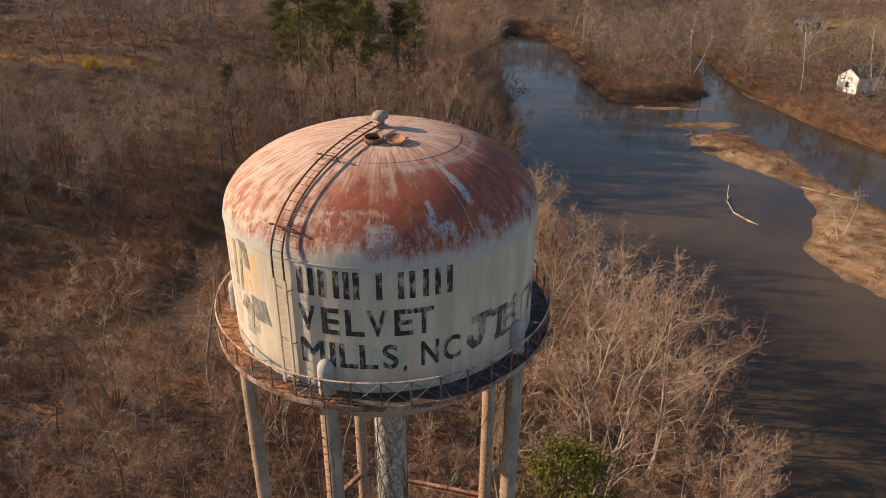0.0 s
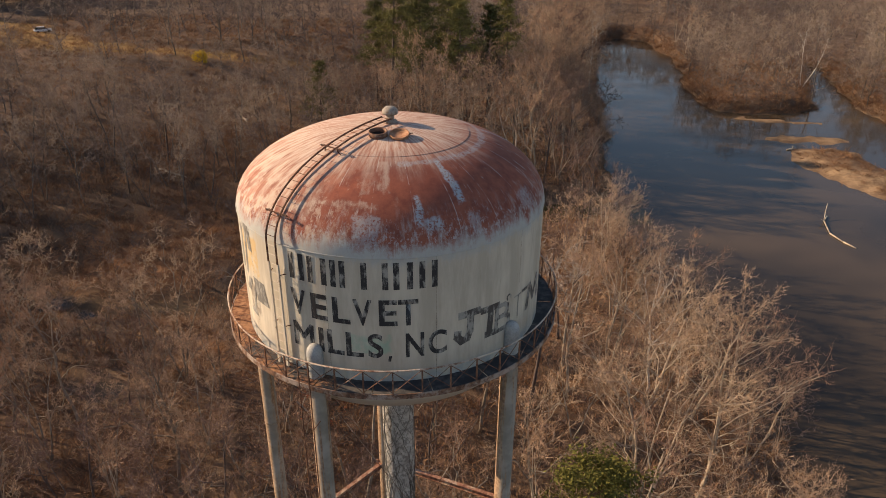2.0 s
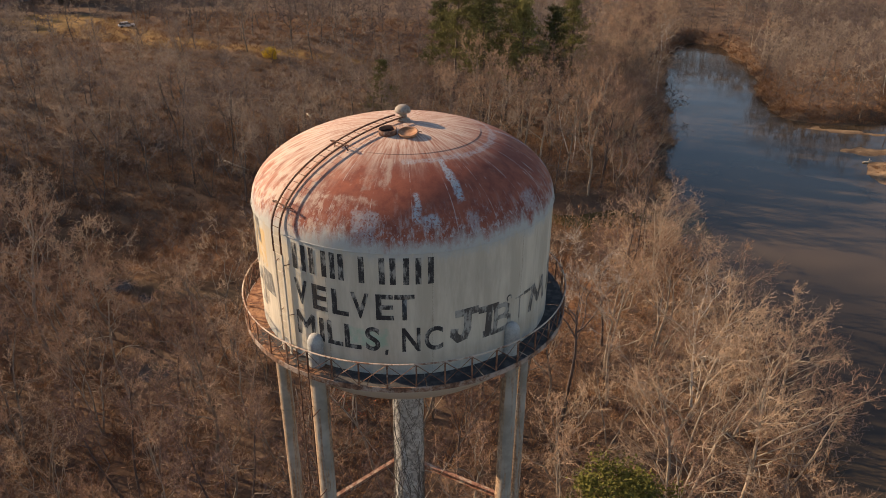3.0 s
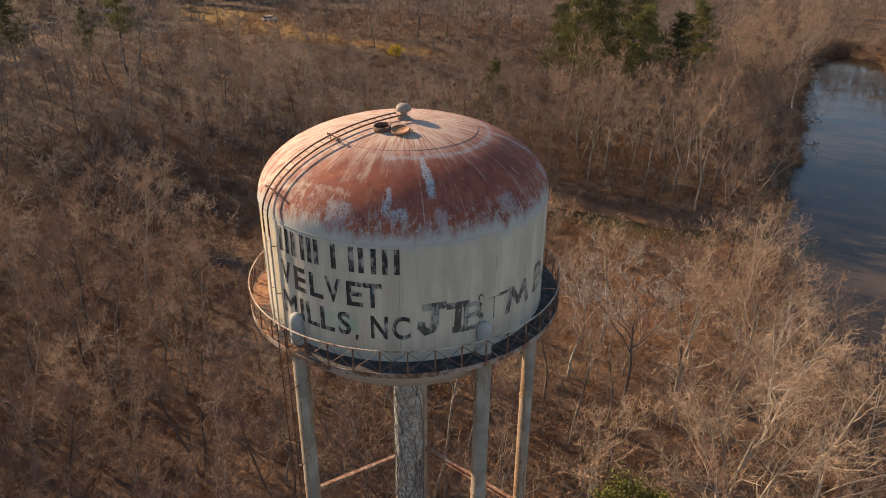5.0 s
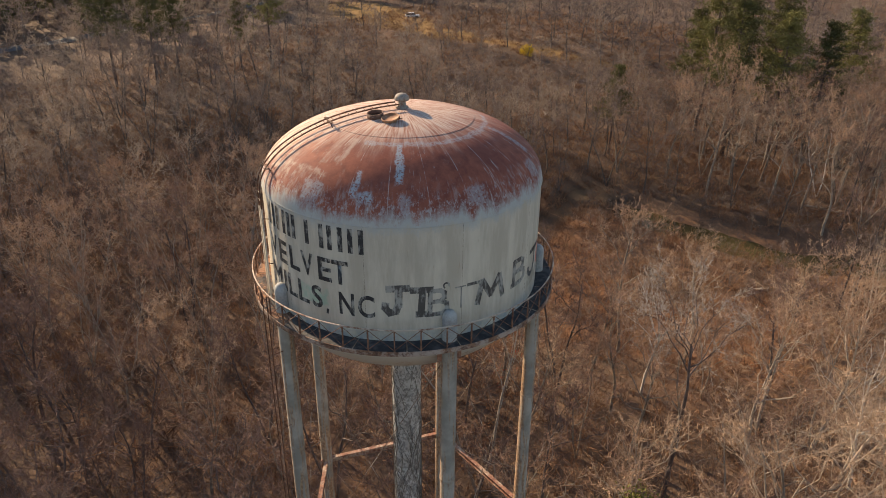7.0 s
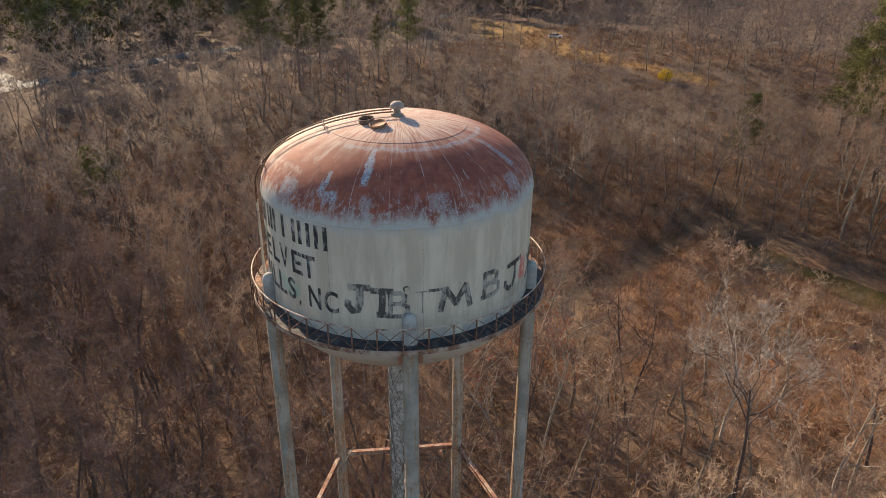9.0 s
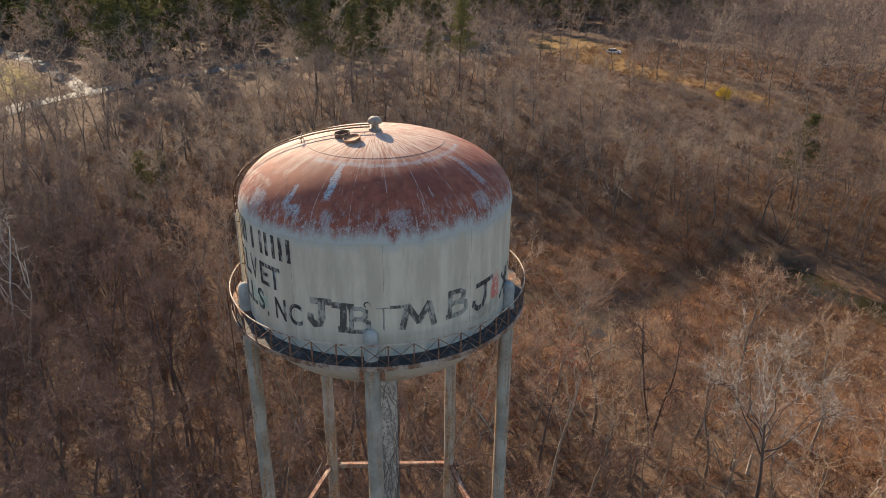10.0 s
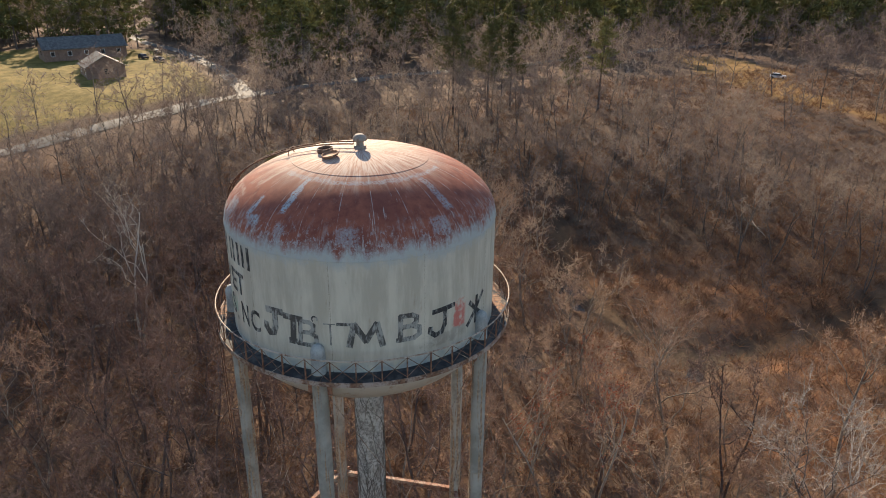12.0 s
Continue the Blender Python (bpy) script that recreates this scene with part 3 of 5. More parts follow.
def ribbon(name, line, width, label):
    """A road that follows the ground along a line."""
    pts = []
    for (ax, ay), (bx, by) in zip(line, line[1:]):
        n = max(2, int(math.hypot(bx - ax, by - ay) / 3))
        pts += [(ax + (bx - ax) * i / n, ay + (by - ay) * i / n) for i in range(n)]
    pts.append(line[-1])
    pts = np.array(pts)
    for _ in range(12):
        pts[1:-1] = (pts[:-2] + 2 * pts[1:-1] + pts[2:]) / 4
    way = np.gradient(pts, axis=0)
    way /= np.linalg.norm(way, axis=1)[:, None]
    side = np.stack([-way[:, 1], way[:, 0]], -1) * width / 2
    rows = []
    for k in (-1, -0.4, 0.4, 1):
        q = pts + side * k
        rows.append(np.column_stack([q, height(q[:, 0], q[:, 1]) + (0.22 if abs(k) < 1 else 0.12)]))
    n = len(pts)
    v = np.concatenate(rows)
    f = [(a * n + i, a * n + i + 1, (a + 1) * n + i + 1, (a + 1) * n + i) for a in range(3) for i in range(n - 1)]
    return tagged(new(name, mesh_of(name, v, f, M["asphalt"], True)), label, "road", kind="structure")


ribbon("road", ROAD, 4.8, "grey asphalt country road through the woods")
ribbon("driveway", DRIVE, 4.0, "pale asphalt driveway beside a lawn")


# ---- the water tower ----
TANK_R, SHELL_LO, SHELL_HI, ROOF_H = 5.3, 28.9, 33.4, 2.45
DECK_Z, RAIL_Z, DECK_R = 29.12, 29.97, 5.98
LEG_R, LEG_HALF, STRUT_Z = 5.42, 0.285, 16.1
LEGS = [-38.2 + 72 * i for i in range(5)]
LADDER = -123.6


def roof_z(r):
    return SHELL_HI + ROOF_H * math.sqrt(max(0.0, 1 - (r / TANK_R) ** 2))


tower = thing("water_tower", "old cream steel water tower with faded rust-red domed roof", "water tower")

# roof petals, crown disc, shell plates, bowl
PETALS = 24
bm = bmesh.new()
steps = [TANK_R * math.cos(radians(90 * i / 22)) for i in range(23)]
petal_profile = [(r, roof_z(r)) for r in steps if r > 2.62] + [(2.6, roof_z(2.6))]
lathe(bm, petal_profile, 0.0, 360 / PETALS, 8)
first = part("roof_plate", bm, M["tank"], tower)
for i in range(1, PETALS):
    part("roof_plate", first.data, None, tower, m=pose(0, 0, 0, 0, 0, 360 / PETALS * i))
bm = bmesh.new()
lathe(bm, [(2.66, roof_z(2.66) - 0.002), (2.66, roof_z(2.66) + 0.010)], n=72, smooth=False)
lathe(bm, [(2.66, roof_z(2.66) + 0.010)] + [(2.66 * (1 - i / 9), roof_z(2.66 * (1 - i / 9)) + 0.010) for i in range(1, 10)], n=72)
part("crown_plate", bm, M["tank"], tower, "pale crown plate streaked with worn paint")
bm = bmesh.new()
lathe(bm, [(TANK_R - 0.02, roof_z(TANK_R - 0.02) - 0.02)] + [(r - 0.03, roof_z(r) - 0.035) for r in steps[1:-1]] + [(0, roof_z(0) - 0.035)], n=72)
part("roof_lining", bm, M["hole"], tower)
PLATES = 10
bm = bmesh.new()
lathe(bm, [(TANK_R, SHELL_LO), (TANK_R, 30.4), (TANK_R, 31.9), (TANK_R, SHELL_HI)], 0.03, 360 / PLATES - 0.03, 16)
first = part("shell_plate", bm, M["tank"], tower, m=pose(0, 0, 0, 0, 0, 3))
for i in range(1, PLATES):
    part("shell_plate", first.data, None, tower, m=pose(0, 0, 0, 0, 0, 3 + 360 / PLATES * i))
bm = bmesh.new()
lathe(bm, [(TANK_R - 0.03, SHELL_LO), (TANK_R - 0.03, SHELL_HI)], n=96)
part("shell_lining", bm, M["hole"], tower)
bm = bmesh.new()
lathe(bm, [(TANK_R + 0.012, SHELL_HI - 0.05), (TANK_R + 0.03, SHELL_HI - 0.03), (TANK_R + 0.012, SHELL_HI)], n=96)
part("roof_seam", bm, M["tank"], tower)
bm = bmesh.new()
lathe(bm, [(0.0, SHELL_LO - 2.6)] + [(TANK_R * math.sin(radians(90 * i / 12)), SHELL_LO - 2.6 * math.cos(radians(90 * i / 12))) for i in range(1, 13)], n=72)
part("bottom_bowl", bm, M["bowl"], tower, "grey-cream bowl under the tank")

# roof vent, manhole and its lid
vent = thing("roof_vent", "mushroom-shaped pale steel vent on the crown of the roof", "vent", (0, 0, roof_z(0) + 0.02))
bm = bmesh.new()
lathe(bm, [(0.24, 0.0), (0.24, 0.05), (0.145, 0.06), (0.135, 0.34)], n=20)
part("neck", bm, M["girder"], vent)
bm = bmesh.new()
lathe(bm, [(0.13, 0.30), (0.255, 0.28), (0.28, 0.32), (0.25, 0.43), (0.16, 0.51), (0, 0.54)], n=24)
part("cap", bm, M["girder"], vent, "rounded pale cap, stained with rust")


def tilt_on_roof(x, y, lift=0.0):
    """The pose of a thing that lies on the roof at x, y."""
    r = math.hypot(x, y)
    slope = ROOF_H * (r / TANK_R ** 2) / math.sqrt(1 - (r / TANK_R) ** 2)
    n = Vector((x / r * slope, y / r * slope, 1)).normalized()
    return Matrix.Translation(Vector((x, y, roof_z(r) + 0.03)) + n * lift) @ n.to_track_quat("Z", "Y").to_matrix().to_4x4()


manhole = thing("roof_manhole", "open round roof manhole with a rusty steel rim", "manhole")
manhole.matrix_world = tilt_on_roof(-0.22, -1.32)
bm = bmesh.new()
lathe(bm, [(0.30, -0.02), (0.30, 0.15), (0.27, 0.15), (0.27, 0.0)], n=28)
part("rim", bm, M["rail"], manhole)
bm = bmesh.new()
lathe(bm, [(0.27, 0.012), (0.0, 0.010)], n=28)
part("opening", bm, M["hole"], manhole, "black opening into the tank")
lid = thing("manhole_lid", "round rusty manhole lid lying upside down beside the opening", "lid")
lid.matrix_world = tilt_on_roof(0.46, -1.34) @ pose(0, 0, 0.03, 5, -4, 0)
bm = bmesh.new()
lathe(bm, [(0, 0.0), (0.31, 0.0), (0.325, 0.02), (0.325, 0.08), (0.30, 0.08), (0.29, 0.03), (0, 0.028)], n=28)
part("cover", bm, M["lid"], lid)
bm = bmesh.new()
rod(bm, (0.32, -0.1, 0.03), (0.32, 0.1, 0.03), 0.02, 6)
rod(bm, (0.30, 0, 0.02), (0.44, 0, 0.01), 0.018, 5)
part("hinge", bm, M["rail"], lid)

# columns with round caps
for a in LEGS:
    at = polar(LEG_R, a, 0)
    bm = bmesh.new()
    rings = [(LEG_HALF, -0.4), (LEG_HALF, 29.10), (LEG_HALF - 0.03, 29.14)]
    lathe(bm, rings, n=20)
    col = part("column", bm, M["leg"], tower, "grey-cream tubular steel column, rust streaked", Matrix.Translation(at))
    bm = bmesh.new()
    lathe(bm, [(LEG_HALF - 0.02, 29.13), (LEG_HALF - 0.025, 29.98), (LEG_HALF - 0.05, 30.10), (LEG_HALF * 0.6, 30.20), (LEG_HALF * 0.3, 30.25), (0, 30.265)], n=20)
    part("column_cap", bm, M["cap"], col, "pale painted tube with a rounded cap")
    for z in (9.0, STRUT_Z, 22.8):
        bm = bmesh.new()
        lathe(bm, [(LEG_HALF + 0.003, z - 0.06), (LEG_HALF + 0.022, z - 0.04), (LEG_HALF + 0.022, z + 0.04), (LEG_HALF + 0.003, z + 0.06)], n=20)
        part("joint_ring", bm, M["leg"], col)
    bm = bmesh.new()
    box(bm, (-0.55, -0.55, -0.6), (0.55, 0.55, 0.18))
    part("footing", bm, simple("concrete", (0.25, 0.245, 0.235), (0.36, 0.35, 0.33)) if a == LEGS[0] else bpy.data.materials["concrete"], col)

# struts, gusset plates and crossed tie rods between neighbouring columns
for i in range(5):
    a, b = polar(LEG_R, LEGS[i], 0), polar(LEG_R, LEGS[(i + 1) % 5], 0)
    way = (b - a).normalized()
    side = Vector((-way.y, way.x, 0))
    for z in (STRUT_Z, 3.2):
        bm = bmesh.new()
        p, q = a + way * LEG_HALF, b - way * LEG_HALF
        long_ = (q - p).length
        lie = Matrix.Translation(p + Vector((0, 0, z))) @ way.to_track_quat("X", "Z").to_matrix().to_4x4()
        box(bm, (0, -0.02, -0.11), (long_, 0.02, 0.11), lie)
        for dz in (-0.13, 0.11):
            box(bm, (0, -0.10, dz), (long_, 0.10, dz + 0.02), lie)
        part("strut", bm, M["strut"], tower, "rusty red steel channel strut")
    for lo, hi in ((STRUT_Z + 0.25, 28.55), (3.5, STRUT_Z - 0.25)):
        for u, v, k in ((a, b, 1), (b, a, -1)):
            bm = bmesh.new()
            off = side * 0.07 * k
            p, q = u + Vector((0, 0, hi)) + off, v + Vector((0, 0, lo)) + off
            rod(bm, p, q, 0.014, 5)
            mid = p.lerp(q, 0.82)
            rod(bm, mid, p.lerp(q, 0.835), 0.035, 6)
            part("tie_rod", bm, M["tie"], tower)
    for z in (STRUT_Z, 28.5):
        bm = bmesh.new()
        box(bm, (LEG_R - 0.02, -0.45, z - 0.26), (LEG_R + 0.02, 0.45, z + 0.26), pose(0, 0, 0, 0, 0, LEGS[i]))
        part("gusset_plate", bm, M["strut"], tower)

# riser with a dead creeper
bm = bmesh.new()
lathe(bm, [(0.95, 0.0), (0.95, 0.4), (0.64, 0.5), (0.64, 26.9), (0.74, 27.1), (0.78, 27.35)], n=28)
riser = part("riser", bm, M["riser"], tower, "thick pale riser pipe overgrown with a dead creeper")
rng = np.random.default_rng(5)
bm = bmesh.new()
for s in range(230):
    a, z, turn = rng.uniform(0, 360), rng.uniform(0, 21), rng.uniform(-14, 14)
    pts = []
    for j in range(16):
        pts.append(polar(0.652, a, z))
        turn = 0.8 * turn + rng.uniform(-16, 16)
        a, z = a + turn, min(z + rng.uniform(0.25, 0.6), 26.3 + rng.uniform(-0.6, 0.2))
    w = rng.uniform(0.006, 0.016)
    for p, q in zip(pts, pts[1:]):
        rod(bm, p, q, w, 3)
part("creeper", bm, M["creeper"], riser, "net of dead dark creeper stems")

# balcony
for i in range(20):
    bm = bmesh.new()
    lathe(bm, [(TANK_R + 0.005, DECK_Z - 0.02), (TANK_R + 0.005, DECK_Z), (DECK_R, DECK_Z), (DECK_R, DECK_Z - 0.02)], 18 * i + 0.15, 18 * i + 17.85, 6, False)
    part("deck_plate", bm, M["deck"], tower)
bm = bmesh.new()
lathe(bm, [(DECK_R - 0.09, DECK_Z - 0.17), (DECK_R + 0.025, DECK_Z - 0.17), (DECK_R + 0.025, DECK_Z + 0.012), (DECK_R - 0.005, DECK_Z + 0.012), (DECK_R - 0.005, DECK_Z - 0.15), (DECK_R - 0.09, DECK_Z - 0.15)], n=120, smooth=False)
part("balcony_girder", bm, M["rim"], tower, "rust-stained rim girder round the balcony")
bm = bmesh.new()
lathe(bm, [(TANK_R + 0.0, DECK_Z - 0.40), (TANK_R + 0.10, DECK_Z - 0.36), (TANK_R + 0.10, DECK_Z - 0.025), (TANK_R + 0.004, DECK_Z - 0.025)], n=96, smooth=False)
part("inner_girder", bm, M["girder"], tower)
for i in range(20):
    bm = bmesh.new()
    box(bm, (TANK_R + 0.09, -0.03, DECK_Z - 0.14), (DECK_R - 0.01, 0.03, DECK_Z - 0.03), pose(0, 0, 0, 0, 0, 18 * i + 4))
    part("deck_bracket", bm, M["girder"], tower)

POSTS = 42
railing = part("railing", bmesh.new(), M["rail"], tower, "low rusty truss railing round the balcony")
bm = bmesh.new()
lathe(bm, [(DECK_R + 0.027 * math.cos(radians(60 * i)), RAIL_Z + 0.027 * math.sin(radians(60 * i))) for i in range(7)], n=144)
part("top_rail", bm, M["top_rail"], railing)
bm = bmesh.new()
box(bm, (-0.022, -0.022, DECK_Z), (0.022, 0.022, RAIL_Z - 0.02))
post_mesh = bpy.data.meshes.new("rail_post")
bm.to_mesh(post_mesh), bm.free()
post_mesh.materials.append(M["rail"])
bm = bmesh.new()
c = 2 * (DECK_R - 0.02) * math.sin(radians(180 / POSTS))
rod(bm, (0, 0, DECK_Z + 0.05), (0, c, RAIL_Z - 0.03), 0.0135, 4)
rod(bm, (0.028, c, DECK_Z + 0.05), (0.028, 0, RAIL_Z - 0.03), 0.0135, 4)
brace_mesh = bpy.data.meshes.new("rail_brace")
bm.to_mesh(brace_mesh), bm.free()
brace_mesh.materials.append(M["rail"])
for i in range(POSTS):
    a = 360 / POSTS * i + 2
    at = polar(DECK_R - 0.02, a, 0)
    part("rail_post", post_mesh, None, railing, m=Matrix.Translation(at) @ pose(0, 0, 0, 0, 0, a))
    part("rail_brace", brace_mesh, None, railing, m=Matrix.Translation(at) @ pose(0, 0, 0, 0, 0, a + 180 / POSTS))

# roof ladder: up the shell and over the dome to the vent
ladder = thing("roof_ladder", "narrow rusty steel ladder running up the shell and over the roof", "ladder")
path = [(TANK_R + 0.2, DECK_Z + 0.02 + 0.33 * i) for i in range(12)]
for i in range(0, 46):
    a = radians(2 + 86.0 * i / 45)
    r, z = TANK_R * math.cos(a), SHELL_HI + ROOF_H * math.sin(a)
    n = Vector((math.cos(a) / TANK_R, math.sin(a) / ROOF_H)).normalized()
    path.append((r + n.x * 0.2, z + n.y * 0.2))
turned = pose(0, 0, 0, 0, 0, LADDER)
for s in (-0.2, 0.2):
    bm = bmesh.new()
    tube(bm, [turned @ Vector((r, s, z)) for r, z in path[11:]], 0.03, 5)
    part("ladder_rail", bm, M["ladder"], ladder)
    bm = bmesh.new()
    box(bm, (TANK_R + 0.17, s - 0.045, DECK_Z + 0.01), (TANK_R + 0.23, s + 0.045, path[11][1]), turned)
    part("ladder_rail", bm, M["pale_ladder"], ladder, "flat cream-painted rail on the shell")
bm = bmesh.new()
line = [Vector((r, 0, z)) for r, z in path]
run = [0.0]
for p, q in zip(line, line[1:]):
    run.append(run[-1] + (q - p).length)
rung_mesh = bpy.data.meshes.new("rung")
rod(bm, (0, -0.2, 0), (0, 0.2, 0), 0.011, 5)
bm.to_mesh(rung_mesh), bm.free()
rung_mesh.materials.append(M["ladder"])
pale_rung = rung_mesh.copy()
pale_rung.materials[0] = M["pale_ladder"]
d, j = 0.25, 0
while d < run[-1]:
    while run[j + 1] < d:
        j += 1
    p = line[j].lerp(line[j + 1], (d - run[j]) / (run[j + 1] - run[j]))
    part("rung", rung_mesh if p.z > SHELL_HI else pale_rung, None, ladder, m=turned @ Matrix.Translation(p))
    d += 0.305
for r in (5.02, 2.75):
    z = roof_z(r)
    n = Vector((r / TANK_R ** 2, 0, (z - SHELL_HI) / ROOF_H ** 2)).normalized()
    p = Vector((r, 0, z)) + n * 0.2
    bm = bmesh.new()
    rod(bm, turned @ (p + Vector((0, -0.45, 0))), turned @ (p + Vector((0, 0.45, 0))), 0.024, 5)
    cross = part("ladder_bracket", bm, M["ladder"], ladder)
    for s in (-1, 1):
        bm = bmesh.new()
        rod(bm, turned @ (p + Vector((0, s * 0.2, 0))), turned @ (Vector((r, s * 0.34, z))), 0.018, 5)
        part("strut", bm, M["ladder"], cross)
        bm = bmesh.new()
        tube(bm, [turned @ (p + Vector((0.07 * math.cos(k * 1.0472), s * 0.34 + 0.07 * math.sin(k * 1.0472), 0))) for k in range(7)], 0.012, 4)
        part("ring", bm, M["ladder"], cross)
for z in (30.6, 32.4):
    for s in (-0.2, 0.2):
        bm = bmesh.new()
        rod(bm, turned @ Vector((TANK_R, s * 1.5, z)), turned @ Vector((TANK_R + 0.2, s, z)), 0.016, 5)
        part("ladder_bracket", bm, M["ladder"], ladder)

# ladder up one column to the balcony
climb = thing("column_ladder", "thin rusty steel ladder fixed beside one column", "ladder", (0, 0, 0))
base = pose(0, 0, 0, 0, 0, -110.2)
OUT = DECK_R + 0.12
for s in (-0.19, 0.19):
    bm = bmesh.new()
    rod(bm, base @ Vector((OUT, s, 0)), base @ Vector((OUT, s, RAIL_Z + 0.05)), 0.02, 5)
    part("ladder_rail", bm, M["ladder"], climb)
for j in range(96):
    part("rung", rung_mesh, None, climb, m=base @ Matrix.Translation((OUT, 0, 0.4 + 0.305 * j)))
for z in (4, 8, 12, 16.8, 20, 24, 27.5):
    for s in (-0.19, 0.19):
        bm = bmesh.new()
        rod(bm, base @ Vector((OUT, s, z)), base @ Vector((LEG_R + 0.2, s * 0.8, z)), 0.018, 4)
        part("ladder_bracket", bm, M["ladder"], climb)


# ---- painted letters on the shell ----
def on_shell(bm, lift):
    """Bends a flat drawing (x: metres round the shell from -90 degrees, y: height) on to the shell."""
    bmesh.ops.triangulate(bm, faces=bm.faces[:])
    for v in bm.verts:
        a = radians(-90) + v.co.x / TANK_R
        v.co = Vector(((TANK_R + lift) * math.cos(a), (TANK_R + lift) * math.sin(a), v.co.y))


def slant(deg):
    return radians(deg + 90) * TANK_R


def paint_letter(ch, a0, a1, z0, z1, mat, bold=0.0, lift=0.010, dz=0.0):
    """One letter of the built-in font, stretched between two angles and two heights."""
    cu = bpy.data.curves.new("letter", "FONT")
    cu.body, cu.offset = ch, bold
    ob = new("letter", cu)
    me = bpy.data.meshes.new_from_object(ob.evaluated_get(bpy.context.evaluated_depsgraph_get()))
    bpy.data.objects.remove(ob)
    bm = bmesh.new()
    bm.from_mesh(me)
    xs, ys = [v.co.x for v in bm.verts], [v.co.y for v in bm.verts]
    x0, x1 = slant(a0), slant(a1)
    for v in bm.verts:
        v.co.x = x0 + (v.co.x - min(xs)) / (max(xs) - min(xs)) * (x1 - x0)
        v.co.y = z0 + (v.co.y - min(ys)) / (max(ys) - min(ys)) * (z1 - z0) + dz * (v.co.x - x0)
        v.co.z = 0
    for _ in range(2):
        bmesh.ops.subdivide_edges(bm, edges=[e for e in bm.edges if abs(e.verts[0].co.x - e.verts[1].co.x) > 0.15], cuts=1)
    on_shell(bm, lift)
    return part("letter", bm, mat, tower)


def paint_bar(a0, a1, z0, z1, mat, lift=0.010, lean=0.0):
    bm = bmesh.new()
    x0, x1 = slant(a0), slant(a1)
    n = max(1, int((x1 - x0) / 0.1))
    for i in range(n):
        u, v = x0 + (x1 - x0) * i / n, x0 + (x1 - x0) * (i + 1) / n
        bm.faces.new([bm.verts.new(c) for c in ((u, z0, 0), (v, z0, 0), (v + lean, z1, 0), (u + lean, z1, 0))])
    bmesh.ops.remove_doubles(bm, verts=bm.verts[:], dist=1e-4)
    on_shell(bm, lift)
    return part("painted_bar", bm, mat, tower)


# first line of the sign: a plain bar or two in place of each letter
for a0, a1, n in ((-118.6, -112.7, 2), (-111.2, -104.4, 2), (-103.1, -101.2, 1), (-100.0, -94.6, 1), (-93.0, -87.6, 1), (-86.3, -84.4, 1), (-82.8, -76.6, 2), (-74.6, -68.7, 2)):
    paint_bar(a0, a0 + 1.9, 32.36, 33.24, M["letter"])
    if n == 2:
        paint_bar(a1 - 1.9, a1, 32.36, 33.24, M["letter"])
for ch, a0, a1 in (("V", -119.0, -112.9), ("E", -110.9, -105.0), ("L", -103.1, -97.1), ("V", -96.2, -89.9), ("E", -87.7, -81.8), ("T", -81.6, -75.0)):
    paint_letter(ch, a0, a1, 31.13, 32.02, M["letter"], 0.022)
for ch, a0, a1 in (("I", -108.9, -107.0), ("L", -105.7, -99.8), ("L", -99.1, -93.2), ("S", -91.7, -86.7), ("N", -79.3, -73.2), ("C", -71.8, -65.4)):
    paint_letter(ch, a0, a1, 29.99, 30.85, M["letter"], 0.022)
paint_bar(-85.3, -84.3, 29.86, 30.06, M["letter"], lean=0.04)
# spray paint further round, in brushed strokes
STROKES = {
    "J": [[(0.62, 0.95), (0.60, 0.35), (0.48, 0.10), (0.22, 0.04), (0.02, 0.22), (0.04, 0.36)], [(0.15, 0.94), (1.0, 0.97)]],
    "T": [[(0.0, 0.95), (1.0, 0.93)], [(0.55, 0.93), (0.45, 0.0)], [(0.28, 0.02), (0.65, 0.02)]],
    "B": [[(0.12, 0.0), (0.14, 1.0), (0.62, 0.99), (0.82, 0.88), (0.80, 0.66), (0.60, 0.54), (0.14, 0.53)], [(0.60, 0.54), (0.93, 0.42), (0.95, 0.14), (0.70, 0.0), (0.0, 0.0)]],
    "M": [[(0.0, 0.0), (0.16, 0.98), (0.50, 0.22), (0.84, 0.98), (1.0, 0.0)]],
    "X": [[(0.0, 0.05), (0.9, 1.0)], [(0.1, 0.9), (0.55, 0.4), (1.0, 0.0)], [(0.45, 0.0), (0.5, 1.0)]],
}


def brush_letter(ch, a0, a1, z0, z1, mat, width):
    """A letter drawn in strokes of a broad brush."""
    bm_ = bmesh.new()
    x0, x1 = slant(a0), slant(a1)
    for line_ in STROKES[ch]:
        pts = [Vector((x0 + u * (x1 - x0), z0 + v * (z1 - z0), 0)) for u, v in line_]
        for k, (p, q) in enumerate(zip(pts, pts[1:])):
            way_ = (q - p).normalized()
            side_ = Vector((-way_.y, way_.x, 0)) * width / 2
            p2, q2 = p - way_ * width * 0.3, q + way_ * width * 0.3
            n_ = max(1, int((q2 - p2).length / 0.12))
            for i in range(n_):
                u, v = p2.lerp(q2, i / n_), p2.lerp(q2, (i + 1) / n_)
                bm_.faces.new([bm_.verts.new(c_ + Vector((0, 0, 0))) for c_ in (u - side_, v - side_, v + side_, u + side_)])
    on_shell(bm_, 0.010)
    return part("letter", bm_, mat, tower)


